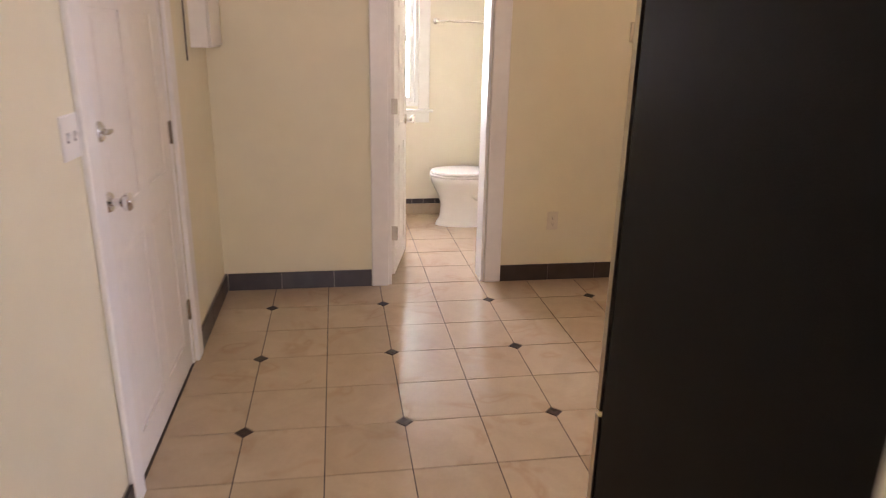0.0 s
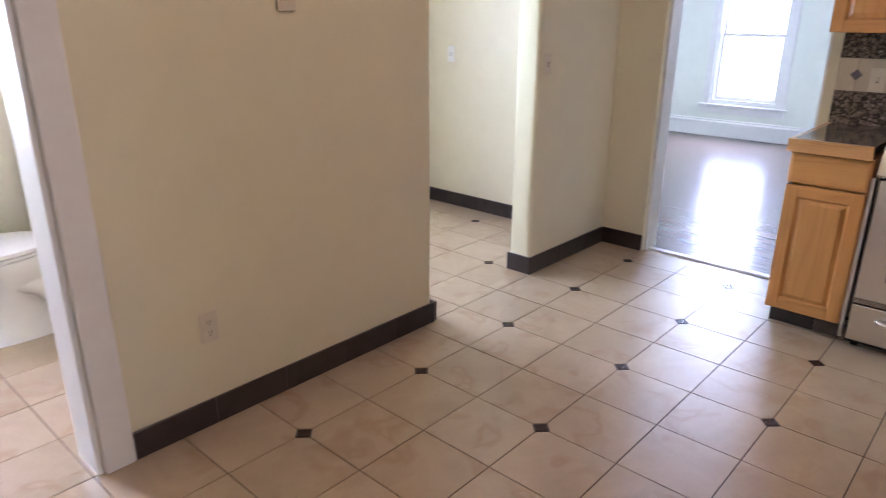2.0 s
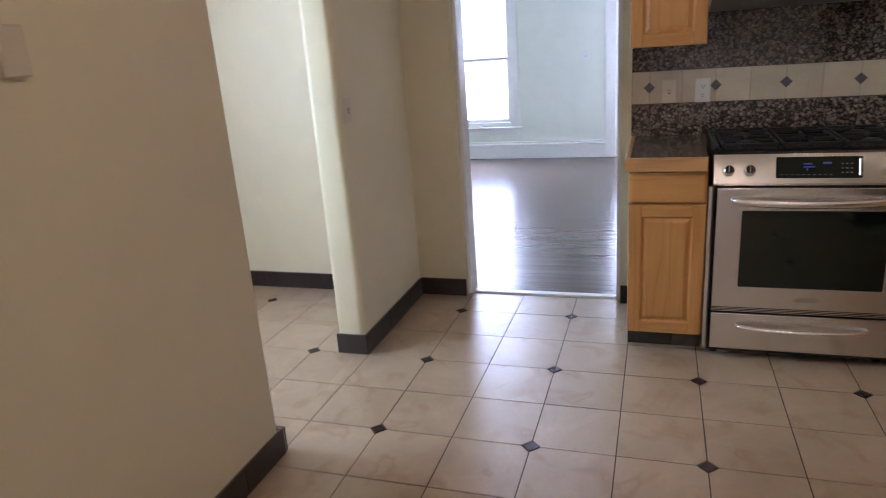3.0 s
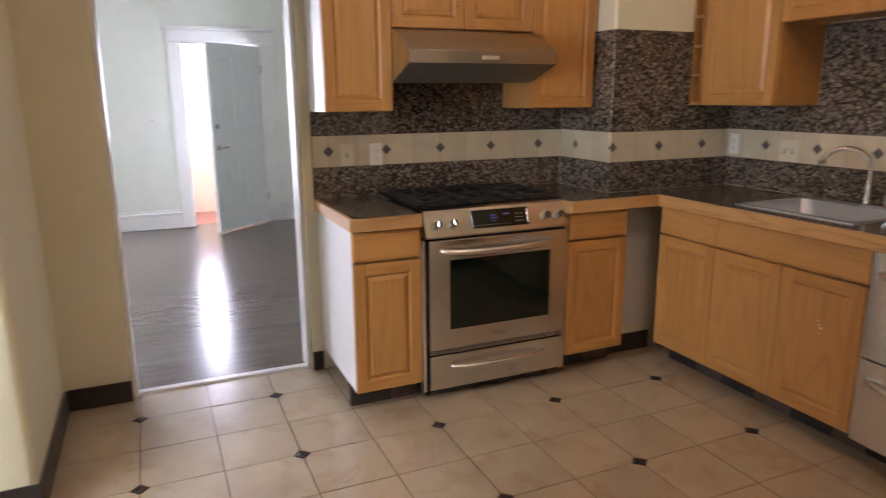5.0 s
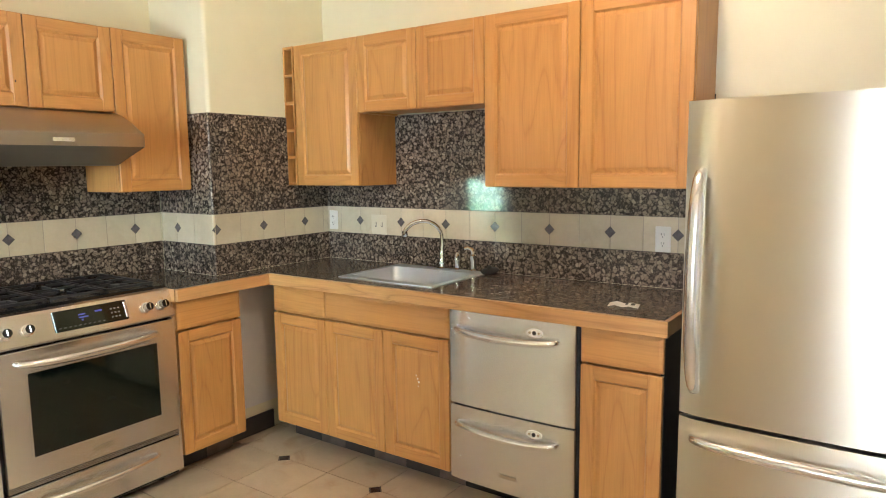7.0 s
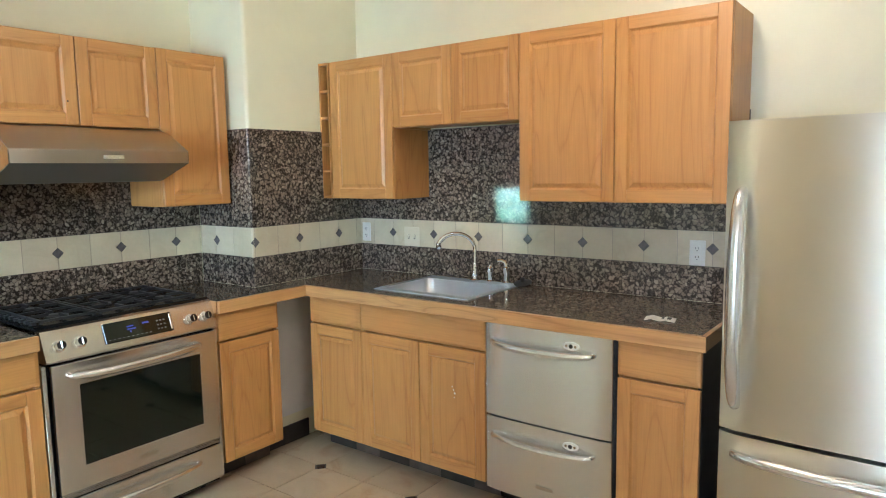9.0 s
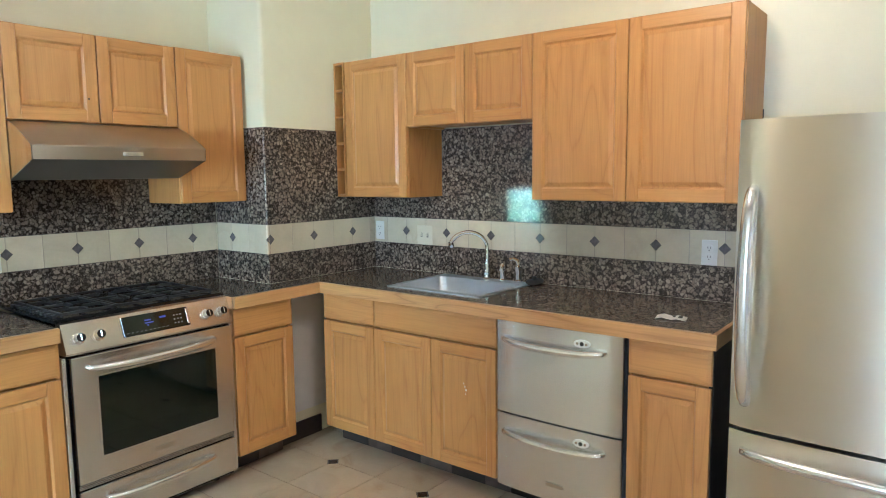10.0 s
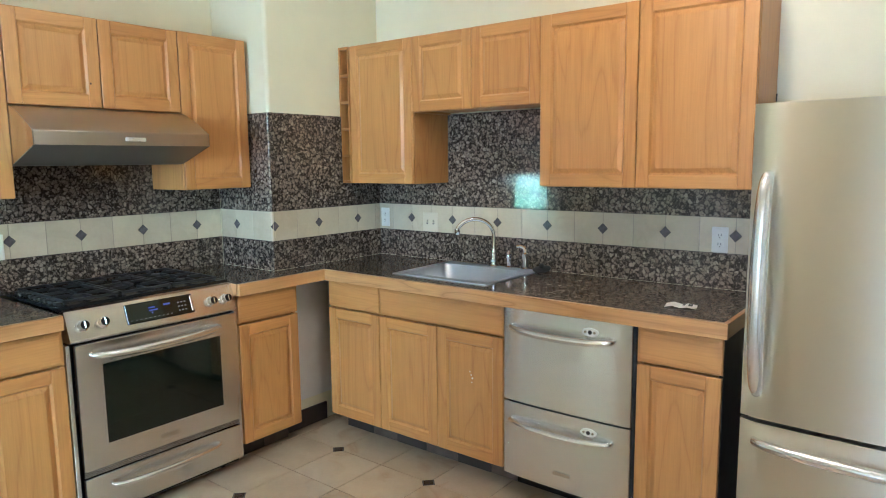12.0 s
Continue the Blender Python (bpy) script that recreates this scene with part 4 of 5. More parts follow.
plate(pose(1.262, NORTH, 0.385, 0, 0, 0), "ivory double wall outlet low on the cream wall", mat=IVORY)
plate(pose(3.36, NORTH + 0.02, 1.19, 0, 0, 0), "ivory light switch on the short wall", "switch", mat=IVORY, name="light_switch")
plate(pose(EAST, 5.02, 1.16, 0, 0, -90), "white light switch in the hall", "switch", name="light_switch")
plate(pose(WEST, 1.625, 1.195, 0, 0, 90), "white double light switch beside the entry door", "switch", w=0.116, gangs=2, name="light_switch")
plate(pose(BLUE_E, 3.12, 1.2, 0, 0, -90), "white light switch on the pale green wall", "switch", name="light_switch")
thermo = thing("thermostat", "small cream plastic thermostat on the cream wall", "thermostat", pose(1.68, NORTH, 1.50))
part("cover", boxed(-0.035, 0.035, -0.022, 0, -0.05, 0.06, 0.004), IVORY, thermo)
panelbox = thing("electric_panel", "white metal service box high on the wall", "electric panel", pose(WEST, 3.25, 1.385, 0, 0, 90))
part("body", boxed(0, 0.34, -0.085, 0, 0, 0.62, 0.003), DOORPAINT, panelbox)
part("lid", boxed(0.01, 0.33, -0.095, -0.086, 0.01, 0.61, 0.003), DOORPAINT, panelbox)
cable = thing("wall_cable", "thin dark cable hanging down the wall beside the service box", "cable", pose(WEST, 3.12, 0))
part("cord", tube(bmesh.new(), [(0.006, 0, 1.33), (0.006, 0.005, 1.6), (0.006, 0, 2.2), (0.006, 0, 2.88)], 0.0035, 6), RUBBER, cable, smooth=True)

# ---- range ----
rg = thing("range", "stainless steel slide-in gas range with black cooktop and dark oven window", "range", range_wall(2.058, 0.62))
W = 0.762
part("body", boxed(0.004, W - 0.004, 0.02, 0.60, 0.035, 0.905), BLACK, rg)
for x in (-0.018, W - 0.012):
    part("side_trim", boxed(x, x + 0.015, -0.012, 0.03, 0.06, 0.80, 0.001), STEELHANDLE, rg)
panel = part("control_panel", prism(bmesh.new(), [(0.02, 0.805), (-0.012, 0.805), (-0.020, 0.815), (0.022, 0.93), (0.05, 0.938), (0.06, 0.938), (0.06, 0.805)], 0, -0.002, W + 0.002), STEEL, rg)
ang = math.degrees(math.atan2(0.042, 0.115))
tilt = pose(0, -0.020, 0.815, -ang, 0, 0)


def on_panel(name, bm, mat, label="", smooth=False):
    bm.transform(tilt)
    return part(name, bm, mat, panel, label, smooth)


disp_ob = on_panel("display", boxed(0.235, 0.545, -0.004, 0.0, 0.022, 0.108, 0.003), OVENGLASS, "black glass display")
for x0, x1, z0, z1 in ((0.335, 0.375, 0.064, 0.070), (0.335, 0.365, 0.076, 0.082), (0.405, 0.435, 0.078, 0.086), (0.345, 0.352, 0.052, 0.06)):
    bm = boxed(x0, x1, -0.0048, -0.0042, z0, z1)
    bm.transform(tilt)
    part("digits", bm, LCD, disp_ob, "blue lit digits")
for r in range(3):
    for k in range(3):
        bm = boxed(0.47 + k * 0.016, 0.478 + k * 0.016, -0.0048, -0.0042, 0.04 + r * 0.018, 0.046 + r * 0.018)
        bm.transform(tilt)
        part("key_mark", bm, KEY_SLOT_GREY, disp_ob)
for k in range(10):
    bm = boxed(0.25 + k * 0.02, 0.259 + k * 0.02, -0.0048, -0.0042, 0.034, 0.037)
    bm.transform(tilt)
    part("key_mark", bm, KEY_SLOT_GREY, disp_ob)
on_panel("latch_button", boxed(0.532, 0.542, -0.008, -0.004, 0.03, 0.10, 0.002), STEELHANDLE)
for x in (0.055, 0.135, 0.635, 0.712):
    k = on_panel("knob", lathe(bmesh.new(), [(0.024, 0.0), (0.024, -0.006), (0.020, -0.008), (0.018, -0.028), (0.013, -0.032), (0.003, -0.032)], (x, 0, 0.055), "y"), CHROME, "black and metal burner knob", True)
    face = lathe(bmesh.new(), [(0.0172, -0.0335), (0.0172, -0.0300)], (x, 0, 0.055), "y")
    face.transform(tilt)
    part("knob_face", face, BLACK, k, "black knob face")
    bm = boxed(x - 0.0022, x + 0.0022, -0.0375, -0.0332, 0.042, 0.068, 0.0012)
    bm.transform(tilt)
    part("grip", bm, CHROME, k)
odoor = part("oven_door", boxed(0.014, W - 0.014, -0.018, 0.018, 0.262, 0.795, 0.004, 2), STEEL, rg, "stainless oven door")
part("oven_window", boxed(0.115, W - 0.10, -0.0195, -0.0182, 0.360, 0.700, 0.0005), OVENGLASS, odoor, "dark oven window")
fr = bmesh.new()
for a in ((0.108, 0.115, 0.353, 0.707), (W - 0.10, W - 0.093, 0.353, 0.707), (0.115, W - 0.10, 0.353, 0.360), (0.115, W - 0.10, 0.700, 0.707)):
    box(fr, a[0], a[1], -0.0205, -0.0182, a[2], a[3])
part("window_frame", fr, STEELHANDLE, odoor)
part("badge", boxed(0.345, 0.43, -0.0205, -0.0182, 0.298, 0.318, 0.0006), NICKEL, odoor)


def bow_handle(parent, x0, x1, z, y_face, reach, rise, r=0.012, flat=0.7, label="curved steel handle", axis="x", z1=None):
    """A bar that bows out from its two ends."""
    pts, rad = [], []
    for a in np.linspace(0, math.pi, 17):
        s = math.sin(a) ** 0.8
        u = 0.5 - 0.5 * math.cos(a)
        if axis == "x":
            pts.append((x0 + (x1 - x0) * u, y_face - reach * s, z - rise * math.sin(a)))
        else:
            pts.append((x0 - rise * math.sin(a), y_face - reach * s, z + (z1 - z) * u))
        rad.append(r * (0.55 + 0.45 * math.sin(a) ** 0.6))
    return part("handle", tube(bmesh.new(), pts, r, 16, rad), STEELHANDLE, parent, label, smooth=True)


bow_handle(odoor, 0.075, W - 0.10, 0.748, -0.016, 0.05, 0.010, 0.017)
part("vent_gap", boxed(0.014, W - 0.014, -0.005, 0.018, 0.236, 0.258), BLACK, rg)
for k in range(3):
    part("vent_bar", boxed(0.014, W - 0.014, -0.012, -0.004, 0.240 + k * 0.007, 0.243 + k * 0.007), STEELHANDLE, rg)
dr = part("warming_drawer", boxed(0.014, W - 0.014, -0.018, 0.018, 0.062, 0.232, 0.004, 2), STEEL, rg, "stainless drawer")
bow_handle(dr, 0.12, W - 0.13, 0.178, -0.018, 0.045, 0.006, 0.014)
part("kick", boxed(0.02, W - 0.02, 0.03, 0.05, 0.03, 0.062), BLACK, rg)
for x in (0.04, W - 0.06):
    part("foot", lathe(bmesh.new(), [(0.018, 0.0), (0.018, 0.012), (0.01, 0.014), (0.01, 0.04)], (x, 0.09, 0), seg=10), BLACK, rg)
cook = part("cooktop", prism(bmesh.new(), [(0.05, 0.93), (0.50, 0.93), (0.60, 0.93), (0.60, 0.945), (0.062, 0.945), (0.045, 0.938)], 0, -0.006, W + 0.006), BLACK, rg, "black enamel cooktop")
for gx0 in (0.03, 0.267, 0.505):
    gx1 = gx0 + 0.228
    g = bmesh.new()
    z0, z1 = 0.953, 0.964
    for x in (gx0, gx1 - 0.012):
        box(g, x, x + 0.012, 0.09, 0.56, z0, z1, 0.002)
    for y in (0.09, 0.315, 0.548):
        box(g, gx0, gx1, y, y + 0.012, z0, z1, 0.002)
    for y in (0.205, 0.435):
        box(g, gx0, gx0 + 0.085, y, y + 0.010, z0, z1 + 0.003, 0.002)
        box(g, gx1 - 0.085, gx1, y, y + 0.010, z0, z1 + 0.003, 0.002)
        box(g, (gx0 + gx1) / 2 - 0.005, (gx0 + gx1) / 2 + 0.005, y - 0.105, y - 0.03, z0, z1 + 0.003, 0.002)
        box(g, (gx0 + gx1) / 2 - 0.005, (gx0 + gx1) / 2 + 0.005, y + 0.04, y + 0.105, z0, z1 + 0.003, 0.002)
    for x in (gx0 + 0.004, gx1 - 0.014):
        for y in (0.094, 0.545):
            box(g, x, x + 0.01, y, y + 0.01, 0.9455, z0)
    part("grate", g, IRON, cook, "black cast iron grate")
for x, y, r in ((0.145, 0.205, 0.045), (0.145, 0.44, 0.035), (0.382, 0.32, 0.05), (0.62, 0.205, 0.038), (0.62, 0.44, 0.045)):
    part("burner", lathe(bmesh.new(), [(r, 0.9455), (r, 0.953), (r * 0.8, 0.955), (r * 0.75, 0.957), (r * 0.2, 0.958)], (x, y, 0), seg=20), IRON, cook, smooth=True)
for k in range(9):
    part("edge_slot", boxed(0.004, 0.022, 0.10 + k * 0.05, 0.125 + k * 0.05, 0.9455, 0.958, 0.001), IRON, cook)

# ---- hood ----
hood = thing("range_hood", "brushed stainless under-cabinet range hood with a sloped underside", "range hood", range_wall(2.09, 0.305))
HW = 0.76
HOOD_ARC = [(-0.232 * u ** 1.15, 1.753 - 0.108 * u ** 1.55) for u in (0.1 * k for k in range(1, 11))]
part("shell", prism(bmesh.new(), [(0.30, 1.753), (0.0, 1.753)] + HOOD_ARC + [(-0.235, 1.640), (-0.235, 1.588), (-0.228, 1.588), (-0.228, 1.632), (0.30, 1.70)], 0, 0, HW), HOODSTEEL, hood)
# underside has a much darker base colour than the shell
part("underside", prism(bmesh.new(), [(-0.227, 1.587), (-0.227, 1.600), (0.30, 1.60), (0.30, 1.512), (0.02, 1.505), (0.0, 1.508)], 0, 0.004, HW - 0.004), plain("dark_hood_steel", (0.20, 0.19, 0.18), 0.4, 0.8), hood, "dark steel underside")
part("side_cheek", prism(bmesh.new(), [(0.30, 1.753), (0.0, 1.753)] + HOOD_ARC + [(-0.235, 1.640), (-0.235, 1.587), (0.0, 1.506), (0.30, 1.508)], 0, -0.001, 0.003), STEEL, hood)
part("side_cheek", prism(bmesh.new(), [(0.30, 1.753), (0.0, 1.753)] + HOOD_ARC + [(-0.235, 1.640), (-0.235, 1.587), (0.0, 1.506), (0.30, 1.508)], 0, HW - 0.003, HW + 0.001), STEEL, hood)
part("badge", boxed(0.36, 0.45, -0.2375, -0.235, 1.604, 1.622, 0.0008), CHROME, hood)

# ---- dishwasher ----
dw = thing("dishwasher", "stainless steel two-drawer dishwasher with curved handles", "dishwasher", sink_wall(2.322, 0.615))
DW = 0.597
part("body", boxed(0.006, DW + 0.006, 0.01, 0.60, 0.10, 0.872), BLACK, dw)
part("toe_kick", boxed(0.0, DW + 0.015, 0.105, 0.12, 0.0, 0.10), BLACK, dw, "black toe kick")
for z0, z1 in ((0.452, 0.868), (0.104, 0.444)):
    d = bmesh.new()
    pts = [(0.004, -0.012)] + [(0.004 + (DW - 0.008) * k / 12, -0.020 - 0.012 * math.sin(math.pi * k / 12) ** 0.5) for k in range(13)] + [(DW - 0.004, -0.012), (DW - 0.004, 0.01), (0.004, 0.01)]
    prism(d, pts[1:14] + [(DW - 0.004, 0.01), (0.004, 0.01)], 2, z0, z1)
    dd = part("drawer", d, DISHSTEEL_DAYLIT, dw, "stainless dishwasher drawer", smooth=True)
    bow_handle(dd, 0.045, DW - 0.075, z1 - 0.075, -0.024, 0.05, 0.014, 0.016)
    c = part("control_plate", lathe(bmesh.new(), [(0.017, -0.0345), (0.017, -0.031)], (0, 0, 0), "y", 20, sx=2.1), WHITEPLASTIC, dd, "oval white button plate")
    c.location = (DW - 0.175, 0.0, z1 - 0.05)
    for dx in (-0.02, 0.0, 0.02):
        part("button", lathe(bmesh.new(), [(0.006 if dx else 0.009, -0.0360), (0.006 if dx else 0.009, -0.0346)], (dx, 0, 0), "y", 12), NICKEL if dx else SLOT, c)
part("badge", boxed(0.26, 0.34, -0.0345, -0.032, 0.168, 0.185, 0.0006), NICKEL, dw)

# ---- refrigerator ----
fridge = thing("refrigerator", "tall stainless refrigerator with bottom freezer and black textured sides", "refrigerator", pose(1.262, 0.935, 0.0, 0, 0, 180))
FW = 0.770
part("body", boxed(0.0, FW, -0.018, 0.80, 0.03, 1.655, 0.004), FRIDGESIDE, fridge, "black textured cabinet")
part("gasket", boxed(0.008, FW - 0.008, -0.029, -0.018, 0.06, 1.652), RUBBER, fridge)
for nm, z0, z1 in (("door", 0.706, 1.668), ("freezer_drawer", 0.075, 0.693)):
    d = bmesh.new()
    n = 16
    pts = [(FW * k / n, -0.058 - 0.020 * math.sin(math.pi * k / n) ** 0.6) for k in range(n + 1)]
    pts[0], pts[-1] = (0.0, -0.050), (FW, -0.050)
    prism(d, [(0.0, -0.030)] + pts + [(FW, -0.030)], 2, z0, z1)
    dd = part(nm, d, STEEL_V, fridge, "brushed stainless refrigerator front", smooth=True)
    if nm == "door":
        bow_handle(dd, 0.05, 0.05, 0.79, -0.060, 0.078, 0.0, 0.024, axis="z", z1=1.46)
    else:
        bow_handle(dd, 0.045, FW - 0.045, 0.635, -0.062, 0.065, -0.0, 0.018)
part("hinge_cover", boxed(FW - 0.09, FW - 0.01, -0.04, 0.06, 1.656, 1.682, 0.006), BLACK, fridge)
part("kick_grille", boxed(0.02, FW - 0.02, -0.005, 0.03, 0.012, 0.06), BLACK, fridge)
for x in (0.05, FW - 0.05):
    for y in (0.08, 0.7):
        part("foot", lathe(bmesh.new(), [(0.02, 0.0), (0.02, 0.03)], (x, y, 0), seg=10), BLACK, fridge)

# ---- ceiling lamp ----
lamp = thing("ceiling_lamp", "round white glass ceiling lamp, lit warm", "ceiling lamp", pose(1.62, 1.6, CEIL))
part("canopy", lathe(bmesh.new(), [(0.16, -0.02), (0.17, -0.005), (0.17, 0.0)]), TRIM, lamp, smooth=True)
shade = part("shade", lathe(bmesh.new(), [(0.02, -0.11), (0.08, -0.10), (0.13, -0.075), (0.15, -0.045), (0.152, -0.021)]), BULBGLASS, lamp, "lit opal glass bowl", smooth=True)

# ---- bathroom ----
wc = thing("toilet", "white porcelain toilet with the lid down", "toilet", pose(1.43, 4.98, 0, 0, 0, 90) @ Matrix.Diagonal((1, 1, 1.04, 1)))
# local: +y runs away from the wall


def oval_rings(bm, spec, seg=28, cap=True):
    rings = []
    for cy, rx, ry, z in spec:
        rings.append([bm.verts.new((rx * math.sin(2 * math.pi * k / seg), cy + ry * math.cos(2 * math.pi * k / seg), z)) for k in range(seg)])
    for q, w in zip(rings, rings[1:]):
        for k in range(seg):
            bm.faces.new((q[k], q[(k + 1) % seg], w[(k + 1) % seg], w[k]))
    if cap:
        bm.faces.new(rings[0])
        bm.faces.new(rings[-1])
    return bm


part("bowl", oval_rings(bmesh.new(), [(0.41, 0.125, 0.292, 0.0), (0.41, 0.118, 0.284, 0.025), (0.41, 0.098, 0.258, 0.07), (0.42, 0.092, 0.240, 0.16), (0.44, 0.112, 0.240, 0.23), (0.46, 0.155, 0.252, 0.29), (0.475, 0.178, 0.262, 0.34), (0.48, 0.185, 0.265, 0.375), (0.48, 0.18, 0.26, 0.385)]), PORCELAIN, wc, smooth=True)
part("trapway", tube(bmesh.new(), [(0.085, 0.42, 0.27), (0.095, 0.34, 0.24), (0.095, 0.27, 0.16), (0.09, 0.22, 0.08), (0.085, 0.17, 0.03)], 0.05, 10), PORCELAIN, wc, smooth=True)
part("trapway", tube(bmesh.new(), [(-0.085, 0.42, 0.27), (-0.095, 0.34, 0.24), (-0.095, 0.27, 0.16), (-0.09, 0.22, 0.08), (-0.085, 0.17, 0.03)], 0.05, 10), PORCELAIN, wc, smooth=True)
part("seat", oval_rings(bmesh.new(), [(0.48, 0.185, 0.268, 0.388), (0.48, 0.192, 0.275, 0.395), (0.48, 0.188, 0.27, 0.405)]), PORCELAIN, wc, smooth=True)
part("lid", oval_rings(bmesh.new(), [(0.475, 0.188, 0.268, 0.408), (0.475, 0.194, 0.274, 0.415), (0.475, 0.188, 0.268, 0.428), (0.475, 0.10, 0.16, 0.434)]), PORCELAIN, wc, smooth=True)
part("tank", boxed(-0.21, 0.21, 0.012, 0.20, 0.37, 0.72, 0.02, 3), PORCELAIN, wc, smooth=True)
part("tank_lid", boxed(-0.22, 0.22, 0.004, 0.21, 0.721, 0.755, 0.008, 2), PORCELAIN, wc, smooth=True)
part("flush_lever", tube(bmesh.new(), [(0.15, 0.20, 0.66), (0.15, 0.222, 0.66), (0.08, 0.226, 0.655)], 0.007, 8), CHROME, wc, smooth=True)
towel = thing("towel_bar", "chrome towel bar on the bathroom wall", "towel bar", pose(0.755, BATH_N, 1.575))
part("bar", tube(bmesh.new(), [(0, -0.055, 0), (0.46, -0.055, 0)], 0.009, 10), CHROME, towel, smooth=True)
for x in (0.0, 0.46):
    part("bracket", lathe(bmesh.new(), [(0.024, 0.0), (0.024, -0.008), (0.012, -0.014), (0.011, -0.045), (0.016, -0.055), (0.01, -0.068)], (x, 0, 0), "y"), CHROME, towel, smooth=True)

# ---- tiles, as pieces ----
PITCH, GX, GY = 0.308, 0.19, 2.71      # floor joints lie at GX + k PITCH, GY + k PITCH; insets on every second crossing
GAP = 0.0045


def piece(name, me, parent, x=0, y=0, z=0):
    ob = new(name, me)
    ob.location = (x, y, z)
    ob.parent = parent
    return ob


def slab_mesh(name, pts, z0, z1, mat):
    bm = bmesh.new()
    prism(bm, pts, 2, z0, z1)
    bmesh.ops.recalc_face_normals(bm, faces=bm.faces)
    me = bpy.data.meshes.new(name)
    bm.to_mesh(me)
    bm.free()
    me.materials.append(mat)
    return me


def tile_outline(i, j, inset):
    """Outline of floor tile (i, j), relative to its middle, its corner cut where an inset lies."""
    h, c = PITCH / 2 - GAP / 2, 0.036
    pts = []
    for sx, sy in ((-1, -1), (1, -1), (1, 1), (-1, 1)):
        ci, cj = i + (sx > 0), j + (sy > 0)
        if inset and ci % 2 == 0 and cj % 2 == 0:
            a, b = (sx * (h - c), sy * h), (sx * h, sy * (h - c))
            pts += [a, b] if sx * sy < 0 else [b, a]
        else:
            pts.append((sx * h, sy * h))
    return pts


def clip(pts, x0, x1, y0, y1):
    for axis, bound, sign in ((0, x0, 1), (0, x1, -1), (1, y0, 1), (1, y1, -1)):
        out = []
        for k in range(len(pts)):
            a, b = pts[k - 1], pts[k]
            da, db = sign * (a[axis] - bound), sign * (b[axis] - bound)
            if (da < 0) != (db < 0):
                u = da / (da - db)
                out.append((a[0] + u * (b[0] - a[0]), a[1] + u * (b[1] - a[1])))
            if db >= 0:
                out.append(b)
        pts = out
        if not pts:
            return []
    return pts


tile_cache = {}
inset_mesh = slab_mesh("inset", [(-0.030, 0), (0, -0.030), (0.030, 0), (0, 0.030)], -0.003, 0.0002, DIAMOND)
rng = random.Random(4)
for x0, x1, y0, y1, inset in ((WEST, EAST + 0.044, SOUTH - WT, NORTH + 0.075, True), (WEST, 0.29, -3.2, SOUTH - WT, True),
                              (1.75, EAST, NORTH + 0.075, HALL_N, True), (-0.05, 1.44, NORTH + 0.075, BATH_N, False)):
    for i in range(int((x0 - GX) // PITCH), int((x1 - GX) // PITCH) + 1):
        for j in range(int((y0 - GY) // PITCH), int((y1 - GY) // PITCH) + 1):
            cx, cy = GX + (i + 0.5) * PITCH, GY + (j + 0.5) * PITCH
            pts = tile_outline(i, j, inset)
            cut = clip(pts, x0 - cx, x1 - cx, y0 - cy, y1 - cy)
            if len(cut) < 3:
                continue
            whole = all(x0 < cx + px < x1 and y0 < cy + py < y1 for px, py in pts)
            if whole:
                key = (i % 2, j % 2, inset)
                if key not in tile_cache:
                    tile_cache[key] = slab_mesh("tile", pts, -0.003, 0.0, TILE)
                piece("tile", tile_cache[key], floor, cx, cy, rng.uniform(-0.0004, 0.0004))
            else:
                piece("tile", slab_mesh("tile", cut, -0.003, 0.0, TILE), floor, cx, cy)
            if inset and i % 2 == 0 and j % 2 == 0 and x0 + 0.04 < GX + i * PITCH < x1 - 0.04 and y0 + 0.04 < GY + j * PITCH < y1 - 0.04:
                piece("inset_tile", inset_mesh, floor, GX + i * PITCH, GY + j * PITCH)


